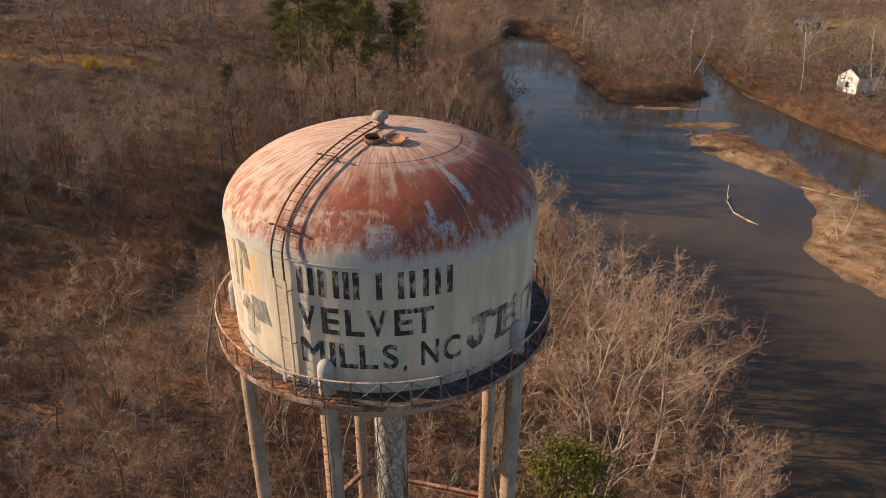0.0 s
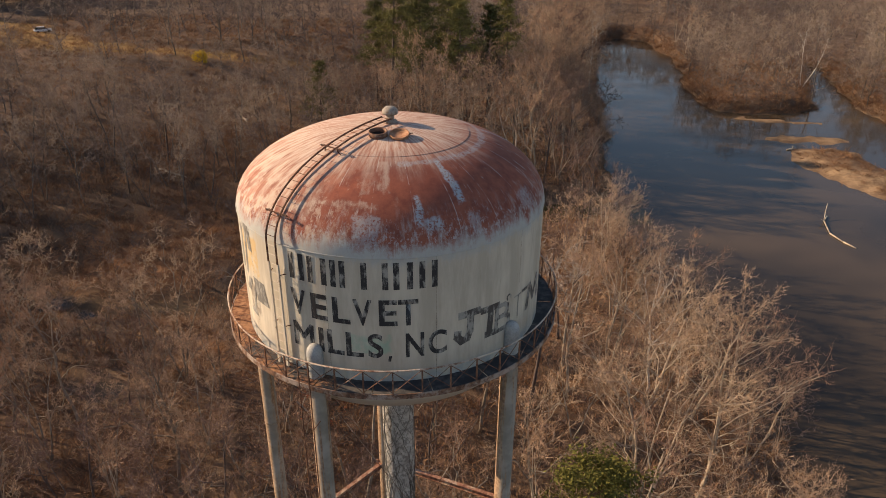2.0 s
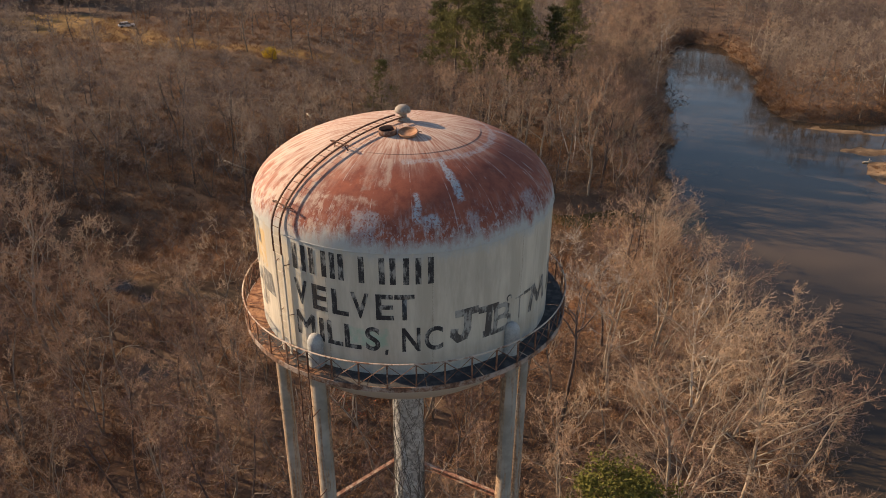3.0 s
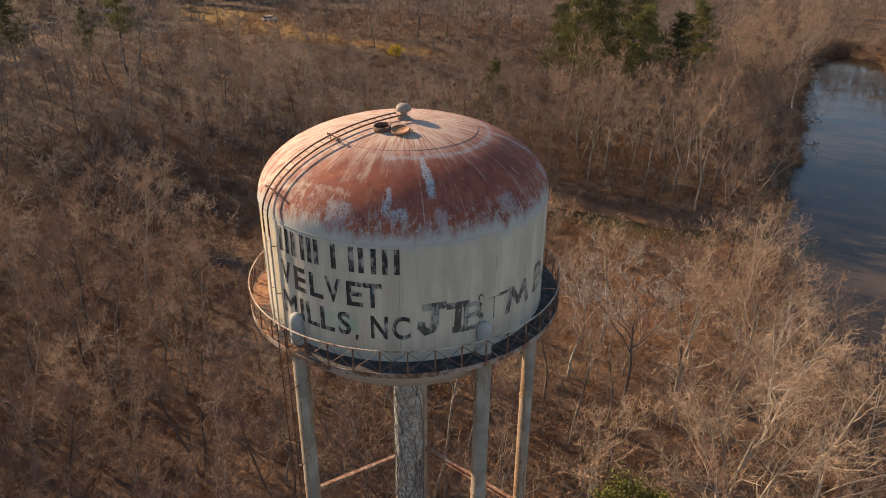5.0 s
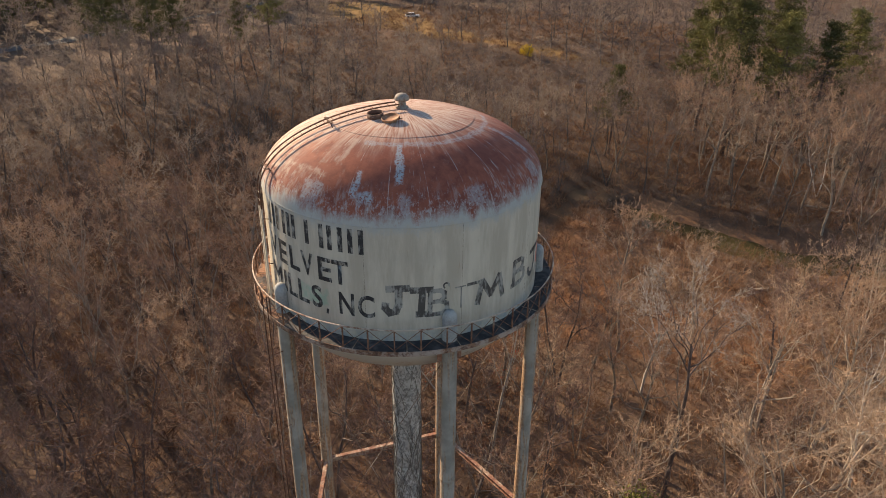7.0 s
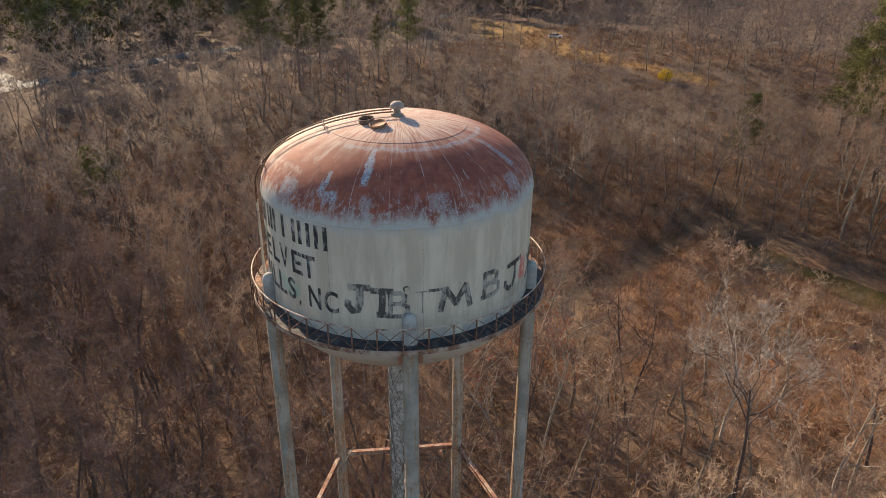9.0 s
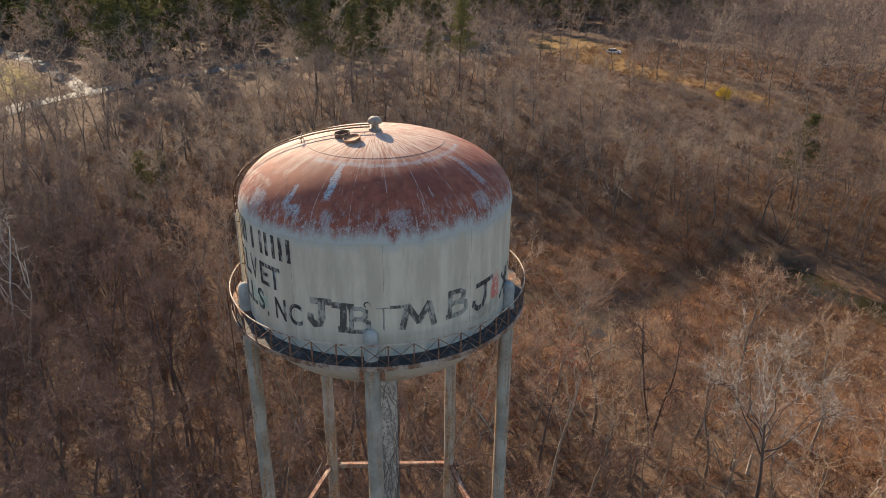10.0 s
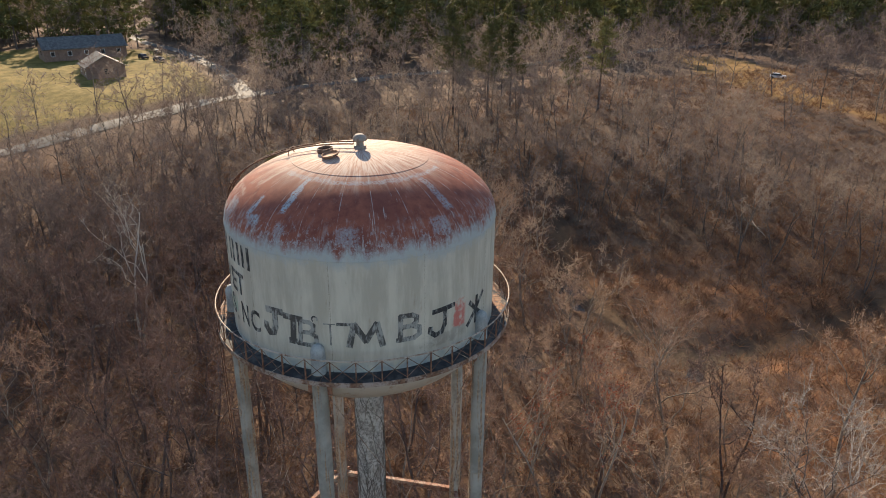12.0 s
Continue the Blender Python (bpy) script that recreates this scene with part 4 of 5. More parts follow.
STROKES["m"] = [[(0.09, 0.0), (0.09, 0.94), (0.5, 0.4), (0.91, 0.94), (0.91, 0.0)]]
brush_letter("m", -119.0, -110.8, 30.03, 30.85, M["letter"], 0.155)
brush_letter("J", -61.8, -53.4, 30.2, 31.22, M["spray"], 0.26)
brush_letter("T", -51.8, -44.8, 30.15, 31.15, M["spray"], 0.24)
brush_letter("B", -46.3, -38.4, 30.12, 31.02, M["spray"], 0.17)
for j in range(10):
    t0, t1 = radians(-30 + 27 * j), radians(-30 + 27 * (j + 1))
    bmr = bmesh.new()
    ring = [(slant(-39.2) + rr * math.cos(t), 31.17 + rr * math.sin(t), 0) for rr, t in ((0.07, t0), (0.13, t0), (0.13, t1), (0.07, t1))]
    bmr.faces.new([bmr.verts.new(c) for c in ring])
    on_shell(bmr, 0.014)
    part("painted_bar", bmr, M["spray"], tower)
brush_letter("M", -26.3, -13.9, 30.2, 31.05, M["spray"], 0.23)
paint_bar(-31.0, -25.0, 30.98, 31.10, M["spray"], 0.012)
brush_letter("B", -8.2, 1.2, 30.28, 31.2, M["spray"], 0.19)
brush_letter("J", 5.0, 16.8, 30.1, 31.15, M["letter"], 0.19)
brush_letter("X", 25.2, 38.2, 29.9, 30.95, M["letter"], 0.18)
paint_bar(-35.9, -31.4, 31.0, 31.05, M["faint"])
paint_bar(-33.6, -33.0, 30.2, 31.0, M["faint"])
# weathered sign round the corner, no longer legible
for a0, a1, z0, z1, lean in ((-152.5, -150.4, 31.6, 33.2, 0.1), (-148.6, -146.8, 31.5, 33.3, 0.25), (-147.5, -142.0, 33.15, 33.35, 0.0), (-143.2, -140.2, 32.5, 33.2, -0.1), (-150.0, -146.0, 30.9, 31.4, 0.3),
                             (-139.5, -131.5, 30.8, 31.6, -0.2), (-147.0, -141.5, 30.1, 30.3, 0.0), (-144.5, -142.8, 30.2, 31.2, 0.25)):
    paint_bar(a0, a1, z0, z1, M["faint"], 0.010, lean)



# ---- trees ----
def sliver_arrays(segs, width, rng):
    """Flat tapered twigs: one thin triangle for each (start, end)."""
    a, b = segs[:, 0:3], segs[:, 3:6]
    way = b - a
    side = np.cross(way, rng.normal(size=way.shape))
    side /= np.linalg.norm(side, axis=1)[:, None] + 1e-9
    w = (width * rng.uniform(0.6, 1.3, len(segs)))[:, None]
    v = np.stack([a - side * w, a + side * w, b], 1).reshape(-1, 3)
    return v, np.arange(len(v)).reshape(-1, 3)


def tube_arrays(lines):
    """Tapered round limbs as triangles: lines of (points, radii, sides)."""
    vs, fs, n0 = [], [], 0
    for pts, radii, sides in lines:
        pts = np.asarray(pts)
        way = np.gradient(pts, axis=0)
        way /= np.linalg.norm(way, axis=1)[:, None] + 1e-9
        ref = np.array([0.31, 0.17, 0.93]) if abs(way[0][2]) < 0.8 else np.array([1.0, 0.1, 0.05])
        u = np.cross(way, ref)
        u /= np.linalg.norm(u, axis=1)[:, None] + 1e-9
        w = np.cross(way, u)
        ang = np.arange(sides) * 2 * math.pi / sides
        ring = pts[:, None] + np.asarray(radii)[:, None, None] * (np.cos(ang)[None, :, None] * u[:, None] + np.sin(ang)[None, :, None] * w[:, None])
        vs.append(ring.reshape(-1, 3))
        for i in range(len(pts) - 1):
            for j in range(sides):
                a, b = n0 + i * sides + j, n0 + i * sides + (j + 1) % sides
                fs += [(a, b, b + sides), (a, b + sides, a + sides)]
        n0 += len(pts) * sides
    return np.concatenate(vs), np.array(fs)


def bent(rng, start, way, length, n, wander, lift):
    """A wandering line from start: lift turns it up as it goes."""
    pts, p, d = [np.array(start, float)], np.array(start, float), np.array(way, float)
    for _ in range(n):
        d = d + rng.normal(size=3) * wander + np.array([0, 0, lift])
        d /= np.linalg.norm(d)
        p = p + d * length / n
        pts.append(p)
    return np.array(pts), d


def unit(v):
    return v / (np.linalg.norm(v) + 1e-9)


def bare_tree(seed, tall, wide, limbs=7, subs=7, twiglets=6, fine=9, forks=1, start=0.34, twig=0.85, sides=(7, 5, 3), lean=(0.0, 0.0), low=-0.15):
    """A spreading hardwood: stems that fork into limbs, which sweep out to a rounded, uneven crown of branches and twigs."""
    rng = np.random.default_rng(seed)
    tubes, twigs_ = [], []
    r0 = 0.010 * tall + 0.02
    out_ = np.array([lean[0], lean[1], 0.0]) * tall * 0.55
    z0 = start * tall
    centre = np.array([0, 0, z0 + 0.42 * (tall - z0)]) + out_
    up_r = (tall - centre[2])
    golden = rng.uniform(0, 6.28)
    for f in range(forks):
        a0 = golden + 6.28 * f / forks
        tip = np.array([math.cos(a0), math.sin(a0), 0]) * (0.02 if forks == 1 else 0.26) + np.array([lean[0], lean[1], 1.0])
        top = 0.80 * tall
        trunk, _ = bent(rng, (0, 0, -0.3), tip, top, 8, 0.07, 0.03)
        rr = r0 * (1.0 if forks == 1 else 0.70) * np.linspace(1, 0.22, 9) ** 0.85
        tubes.append((trunk, rr, sides[0]))
        count = max(3, int(round(limbs / forks + 0.4 * (forks > 1))))
        for i in range(count):
            h = (i + rng.uniform(0.1, 0.9)) / count
            u = min(0.99, start / 0.8 + (1 - start / 0.8) * h)
            k = min(7, int(u * 8))
            at = trunk[k] + (trunk[k + 1] - trunk[k]) * (u * 8 - k)
            a = golden + 2.4 * i + rng.uniform(-0.5, 0.5) if forks == 1 else a0 + rng.uniform(-1.3, 1.3)
            e = low + (1.45 - low) * (h ** 1.2) + rng.uniform(-0.15, 0.15)
            reach_ = rng.uniform(0.78, 1.16)
            end = centre + np.array([math.cos(a) * math.cos(e) * wide, math.sin(a) * math.cos(e) * wide, math.sin(e) * up_r]) * reach_
            end[2] = max(end[2], at[2] * 0.8)
            far_ = np.linalg.norm(end - at)
            knee = at + (end - at) * 0.45 + np.array([0, 0, 0.16 * far_]) + rng.normal(size=3) * 0.07 * far_
            n = 6
            q = np.linspace(0, 1, n + 1)[:, None]
            limb = (1 - q) ** 2 * at + 2 * q * (1 - q) * knee + q ** 2 * end
            limb[1:-1] += rng.normal(size=(n - 1, 3)) * 0.035 * far_
            rb = max(0.022, np.interp(u, np.linspace(0, 1, 9), rr) * rng.uniform(0.5, 0.75))
            tubes.append((limb, rb * np.linspace(1, 0.18, n + 1), sides[1]))
            for j in range(subs):
                v = min(0.995, 0.16 + 0.86 * (j + rng.uniform(0, 0.95)) / subs)
                m = min(n - 1, int(v * n))
                p = limb[m] + (limb[m + 1] - limb[m]) * (v * n - m)
                d = unit(unit(limb[m + 1] - limb[m]) * 0.55 + unit(p - centre) * 0.55 + unit(rng.normal(size=3)) * 0.85 + np.array([0, 0, 0.22]))
                bl = (0.42 * wide + 0.4) * rng.uniform(0.55, 1.15) * (1.15 - 0.5 * v)
                branch, _ = bent(rng, p, d, bl, 3, 0.26, 0.05)
                if sides[2]:
                    tubes.append((branch, max(0.013, rb * 0.42) * np.array([1, 0.72, 0.48, 0.2]), sides[2]))
                else:
                    twigs_.append((*branch[0], *branch[2]))
                    twigs_.append((*branch[1], *branch[3]))
                for _ in range(twiglets):
                    w = 2.999 * rng.uniform(0.12, 1.0)
                    b = int(w)
                    tp = branch[b] + (branch[b + 1] - branch[b]) * (w - b)
                    td = unit(unit(branch[b + 1] - branch[b]) * 0.6 + unit(rng.normal(size=3)) * 0.85 + np.array([0, 0, 0.25]))
                    tl = twig * rng.uniform(0.55, 1.35)
                    twigs_.append((*tp, *(tp + td * tl)))
                    fp = tp + td * tl * rng.uniform(0.1, 1.0, (fine, 1))
                    fd = td * 0.75 + rng.normal(size=(fine, 3)) * 0.6 + np.array([0, 0, 0.15])
                    fd /= np.linalg.norm(fd, axis=1)[:, None]
                    twigs_ += [tuple(t_) for t_ in np.hstack([fp, fp + fd * twig * rng.uniform(0.22, 0.65, (fine, 1))])]
    return tube_arrays(tubes), np.array(twigs_), rng


def shrub_shape(seed, tall, stems=9, subs=4, fine=4):
    """A many-stemmed shrub as slivers alone: a fan of stems with twigs towards the tips."""
    rng = np.random.default_rng(seed)
    rows = []
    for i in range(stems):
        a, spread_ = rng.uniform(0, 6.28), rng.uniform(0.1, 0.75)
        base = np.array([math.cos(a) * 0.2, math.sin(a) * 0.2, -0.1])
        tip = np.array([math.cos(a) * spread_ * tall, math.sin(a) * spread_ * tall, tall * rng.uniform(0.6, 1.05)])
        rows.append((*base, *tip))
        for _ in range(subs):
            p = base + (tip - base) * rng.uniform(0.25, 0.95)
            d = unit(unit(tip - base) * 0.8 + unit(rng.normal(size=3)) * 0.8)
            q = p + d * tall * rng.uniform(0.18, 0.38)
            rows.append((*p, *q))
            for _ in range(fine):
                p2 = p + (q - p) * rng.uniform(0.2, 1.0)
                d2 = unit(d + unit(rng.normal(size=3)) * 0.9)
                rows.append((*p2, *(p2 + d2 * tall * rng.uniform(0.08, 0.2))))
    return (np.zeros((0, 3)), np.zeros((0, 3), int)), np.array(rows), rng


def leafy(centres, per, size, spread_, rng, flat=0.6, thin=0.45):
    """Small leaf blades scattered round points."""
    c = np.repeat(centres, per, 0) + rng.normal(size=(len(centres) * per, 3)) * np.array([spread_, spread_, spread_ * flat])
    u = rng.normal(size=c.shape)
    u /= np.linalg.norm(u, axis=1)[:, None]
    w = np.cross(u, rng.normal(size=c.shape))
    w /= np.linalg.norm(w, axis=1)[:, None]
    s = size * rng.uniform(0.6, 1.4, len(c))[:, None]
    v = np.stack([c - u * s, c + w * s * thin, c + u * s, c - w * s * thin], 1).reshape(-1, 3)
    return v, np.arange(len(v)).reshape(-1, 4)


def open_ground(x, y):
    """True where there is room for trees."""
    d, island = shore(x, y)
    road = np.minimum(sd_line(x, y, ROAD) - 5.5, sd_line(x, y, DRIVE) - 4)
    lawns = np.minimum.reduce([sd_poly(x, y, LAWN), sd_poly(x, y, FIELD), sd_poly(x, y, MEADOW)])
    wet_ = np.minimum(sd_line(x, y, CREEK) - 4.0, sd_line(x, y, SLOUGH) - 3.0)
    return (d > 1.2) & (island > 3) & (road > 0) & (lawns > 0) & (wet_ > 0) & (np.hypot(x, y) > 7.5)


def glade(x, y):
    """0 in dense wood, up to 1 in the brushy glade."""
    return ease(-(sd_poly(x, y, GLADE) + wobble(x, y, 0.15) * 3), -2.0, 2.0)


SCRUB = [(-108, 112), (-108, 136), (-85, 139), (-60, 140), (-28, 142), (-30, 112), (-58, 96), (-90, 96)]


def scrubby(x, y):
    """1 in the low scrub before the field."""
    return ease(-sd_poly(x, y, SCRUB), -3.0, 4.0)


def set_back(x, y):
    """Tall trees keep back from the bank of the river."""
    line_ = np.interp(y, [-60, 5, 15, 29, 46, 58, 81, 124, 180, 205, 225, 244, 256, 262], [22, 24, 27, 31, 27.5, 22.4, 20.5, 27, 34.5, 38, 41, 46, 56, 75])
    return (x < line_ - 5.0) | (x > 60)


def scatter(rng, n, x0, x1, y0, y1, gap, taken, keep=lambda x, y: np.ones(np.shape(x), bool)):
    """Places at least gap apart, by rounds of random darts on a coarse grid."""
    cells = {}
    for x, y in taken:
        cells.setdefault((int(x // gap), int(y // gap)), []).append((x, y))
    xs, ys = rng.uniform(x0, x1, n), rng.uniform(y0, y1, n)
    ok = open_ground(xs, ys) & keep(xs, ys)
    out = []
    for x, y in zip(xs[ok], ys[ok]):
        i, j = int(x // gap), int(y // gap)
        if all((x - a) ** 2 + (y - b) ** 2 >= gap * gap for di in (-1, 0, 1) for dj in (-1, 0, 1) for a, b in cells.get((i + di, j + dj), ())):
            cells.setdefault((i, j), []).append((x, y))
            out.append((x, y))
    return out


def in_view(x, y):
    """The side of the tower on which the woods are seen."""
    return (y > -26 - 0.11 * (25 - x)) & (x < 0.8 * (y + 23) + 14) & (np.hypot(x - 12, y + 18) > 22)


def place_tree(kinds, seed, x, y, rz, scale):
    src = kinds[seed % len(kinds)]
    return copy_thing(src, pose(x, y, float(height(x, y)), 0, 0, rz) @ Matrix.Diagonal((scale, scale, scale, 1)))


def make_tree(name, label, shape, trunk_mat, twig_mat, width, leaves=None, group="bare woodland trees"):
    (tv, tf), tw, rng = shape
    root = thing(name, label, "tree", (0, 0, 0), group=group)
    part("trunk", mesh_of("trunk", tv, tf, trunk_mat, True), None, root)
    v, f = sliver_arrays(tw, width, rng)
    part("crown", mesh_of("crown", v, f, twig_mat), None, root)
    return root


rng = np.random.default_rng(11)
GREY = "bare grey-brown hardwood tree with fine twigs on the woodland floor"
kinds = [make_tree("bare_tree", GREY, bare_tree(100 + i, *a), M["bark"], M["twig"], 0.0165) for i, a in enumerate((
    (15.5, 4.8, 8), (14.0, 4.4, 8), (17.0, 5.2, 8), (13.0, 4.8, 7, 7, 6, 9, 2, 0.28), (14.5, 5.2, 9, 6, 6, 9, 3, 0.25), (12.0, 4.2, 7), (16.0, 4.5, 8), (12.5, 4.6, 8, 6, 6, 9, 2, 0.3)))]
dark_kinds = [make_tree("bare_tree", "bare red-brown hardwood tree with fine twigs darkened for shade", bare_tree(150 + i, *a), M["bark_dark"], M["twig_shaded"], 0.0165, group="dark bare trees") for i, a in enumerate(((14.5, 4.8, 8), (13.0, 4.4, 7), (15.5, 5.0, 8, 7, 6, 9, 2, 0.3), (12.0, 4.6, 7)))]
spots = [(15.3, 16.6), (7.4, 24.6), (5.5, 21), (9.5, 21.5), (-18, 2), (9.8, 5.8), (-5.2, 16.7), (22, 12), (-52, -8)] + [(x, y) for x, y, _r in PONDS]

# trees that stand out, each at its own place
big = make_tree("bare_tree", "large spreading bare hardwood tree with long tan limbs near the river", bare_tree(31, 16.5, 7.6, 18, 10, 8, 9, 3, 0.2, 0.95, (8, 6, 4), (0.22, 0.02), -0.3), M["bark_tan"], M["twig"], 0.0105)
big.matrix_world = pose(15.3, 16.6, float(height(15.3, 16.6)), 0, 0, 40)
tall = make_tree("bare_tree", "tall dark-stemmed bare tree with pale branching top", bare_tree(32, 20.8, 4.6, 8, 7, 6, 8, 1, 0.64), M["bark_dark"], M["twig_white"], 0.016)
tall.matrix_world = pose(7.4, 24.6, float(height(7.4, 24.6)), 0, 0, 10)
for j, (x, y, h, w) in enumerate(((30, 158, 20, 6), (-54, -8, 21, 6), (1.6, 37, 14, 5), (9, 102, 15, 4.5), (108, 150, 19, 6), (122, 143, 21, 6), (20, 34, 14, 5), (88, 172, 18, 5))):
    t = make_tree("sycamore", "pale white-barked bare sycamore tree with open crown", bare_tree(60 + j, h, w * 0.8, 8, 6, 5, 7, 1 + j % 2, 0.34), M["bark_white"], M["twig_white"], 0.013, group="pale sycamores")
    t.matrix_world = pose(x, y, float(height(x, y)), 0, 0, 50 * j)
    spots.append((x, y))

# river trees, leaning out over the bank
lean_kinds = [make_tree("bare_tree", "bare tan hardwood tree leaning out over the river bank", bare_tree(80 + i, h, w * 0.9, 10, 8, 6, 9, k, 0.24, 0.95, (8, 5, 3), (0.2, 0.06)), M["bark_tan"], M["twig"], 0.012, group="leaning river trees")
              for i, (h, w, k) in enumerate(((17, 6.4, 2), (15, 6.0, 1), (14, 5.6, 2)))]
for j, (x, y, s) in enumerate(((21, 20, 1.0), (23, 30, 0.95), (19.5, 10, 0.9), (17, 3, 0.85), (21, 39, 0.95), (18.5, 48, 0.9), (18.5, 58, 0.8), (19.5, 67, 0.7), (20.5, 98, 0.8), (20, 111, 0.85), (19, 124, 0.95), (22, 133, 0.9), (24, 143, 0.95), (26, 155, 0.9), (27.5, 168, 0.9), (29, 182, 0.9), (31, 192, 1.0), (34, 201, 1.0), (35, 210, 1.0), (37, 219, 1.0), (30, 206, 1.1), (34, 226, 1.1), (40, 236, 1.0), (67, 226, 0.8), (67, 212, 0.9), (17, 27, 1.05), (26, 24, 0.72), (27, 33, 0.66), (15, -4, 0.8), (21.5, 3, 0.8), (22.5, 9.5, 0.72), (20, -3, 0.7), (16, 93, 0.8), (16, 104, 0.9), (18, 118, 0.9))):
    t = place_tree(lean_kinds, j, x, y, (13 * j) % 50 - 25, s)
    spots.append((x, y))
for kd in lean_kinds:
    for o in (*kd.children, kd):
        bpy.data.objects.remove(o)

islet = make_tree("bare_tree", "small pale bare tree on the sandy island", bare_tree(95, 7.5, 3.0, 7, 6, 5, 6, 2, 0.3), M["bark_white"], M["twig_white"], 0.01)
islet.matrix_world = pose(65.5, 64.5, float(height(65.5, 64.5)), 0, 0, 0)

# near woods: every tree a thing of its own
near_keep = lambda x, y: set_back(x, y) & (np.hypot(x + 8, y - 18) < 60) & in_view(x, y) & (rng.uniform(size=np.shape(x)) > 1.01 * glade(x, y))
near = scatter(rng, 5200, -70, 40, -40, 74, 4.3, spots, near_keep)[:300]
for i, (x, y) in enumerate(near):
    # trees south-west of the tower mostly take the twigs with shade in their colour
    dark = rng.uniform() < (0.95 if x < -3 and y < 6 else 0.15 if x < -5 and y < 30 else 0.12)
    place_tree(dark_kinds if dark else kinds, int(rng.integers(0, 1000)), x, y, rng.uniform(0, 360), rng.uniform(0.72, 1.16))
# taller trees before the pines and along the bank upstream
for j, (x, y) in enumerate(((-14, 97), (-9, 101), (-4, 99), (0, 104), (5, 108), (-11, 108), (-18, 104), (-6, 92), (3, 95), (10, 112), (12, 100), (-22, 95), (8, 92), (-1, 111), (14, 120), (15, 129), (18, 138), (19, 147), (21, 156), (22, 165), (24, 175), (13, 137), (15, 148), (17, 160), (10, 121))):
    place_tree(kinds, 3 * j + j // 5, x, y, 67 * j, 1.12 + 0.05 * (j * 7 % 6))
    near.append((x, y))
# the dense dark stand along the bank upstream, which shades the water
for j in range(34):
    y = 88 + 3.5 * j + rng.uniform(-1.5, 1.5)
    x = float(np.interp(y, [58, 81, 124, 180, 205, 225], [22.4, 20.5, 27, 34.5, 38, 41])) - 4.5 - 9 * rng.uniform()
    if open_ground(np.array(x), np.array(y)):
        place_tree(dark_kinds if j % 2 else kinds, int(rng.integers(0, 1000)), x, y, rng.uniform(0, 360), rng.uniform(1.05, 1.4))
        near.append((x, y))
for kd in kinds + dark_kinds:
    for o in (*kd.children, kd):
        bpy.data.objects.remove(o)

# woods beyond, one mass
mid_kinds = [bare_tree(200 + i, 12 + i % 4, 4.6, 7, 6, 5, 6, 1 + i % 2, 0.26, 1.1, (4, 3, 0)) for i in range(6)]
far_kinds = [bare_tree(240 + i, 11 + i % 4, 5.0, 6, 5, 4, 4, 1, 0.14, 1.5, (3, 3, 0)) for i in range(6)]


def woods(name, label, places, shapes, width, rng, lo, hi, tone):
    """Many trees joined: one mesh of stems and one of twigs."""
    sv, sf, tv, tint, n = [], [], [], [], 0
    for x, y in places:
        (v, f), tw, _ = shapes[rng.integers(0, len(shapes))]
        s, a = rng.uniform(lo, hi) * (1 - 0.34 * float(scrubby(x, y))), rng.uniform(0, 2 * math.pi)
        rot = np.array([[math.cos(a), -math.sin(a), 0], [math.sin(a), math.cos(a), 0], [0, 0, 1]]) * s
        at = np.array([x, y, float(height(x, y))])
        sv.append(v @ rot.T + at)
        sf.append(f + n)
        n += len(v)
        w, _f = sliver_arrays(tw, width, rng)
        tv.append(w @ rot.T + at)
        # tint by place: shade put into the south-west stands, darker woods beyond the field
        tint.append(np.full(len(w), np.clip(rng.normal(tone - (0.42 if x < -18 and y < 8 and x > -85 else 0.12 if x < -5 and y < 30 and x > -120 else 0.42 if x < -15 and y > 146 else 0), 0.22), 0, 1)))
    tv = np.concatenate(tv)
    if not n:
        return tagged(new(name, mesh_of(name, tv, np.arange(len(tv)).reshape(-1, 3), M["brush"], tint=np.concatenate(tint))), label, "brush", kind="stuff")
    stems = tagged(new(name, mesh_of(name, np.concatenate(sv), np.concatenate(sf), M["bark_far"], True)), label, "woods", kind="stuff")
    part("twigs", mesh_of("twigs", tv, np.arange(len(tv)).reshape(-1, 3), M["twig_far"], tint=np.concatenate(tint)), None, stems)


taken = spots + near
mid_keep = lambda x, y: set_back(x, y) & (np.hypot(x + 6, y - 12) < 118) & in_view(x, y) & (rng.uniform(size=np.shape(x)) > 1.01 * glade(x, y))
mid = scatter(rng, 9000, -130, 120, -45, 135, 5.0, taken, mid_keep)
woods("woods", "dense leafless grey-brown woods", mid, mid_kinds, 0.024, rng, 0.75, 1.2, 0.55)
taken = taken + mid
far_keep = lambda x, y: (np.hypot(x + 6, y - 12) >= 112) & in_view(x, y) & (np.hypot(x, y) < 370) & ((np.hypot(x, y) < 230) | (rng.uniform(size=np.shape(x)) > 0.45))
far = scatter(rng, 15000, -330, 250, -110, 400, 6.6, taken, far_keep)
woods("far_woods", "distant leafless brown woods on rising ground", far, far_kinds, 0.05, rng, 0.8, 1.25, 0.6)
# thicket south-west of the tower, its low tint carrying the shade there
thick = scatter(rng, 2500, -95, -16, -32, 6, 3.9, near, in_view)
woods("thicket", "dense bare thicket, tinted dark for shade, on the woodland floor", thick, mid_kinds, 0.024, rng, 0.6, 0.98, 0.32)
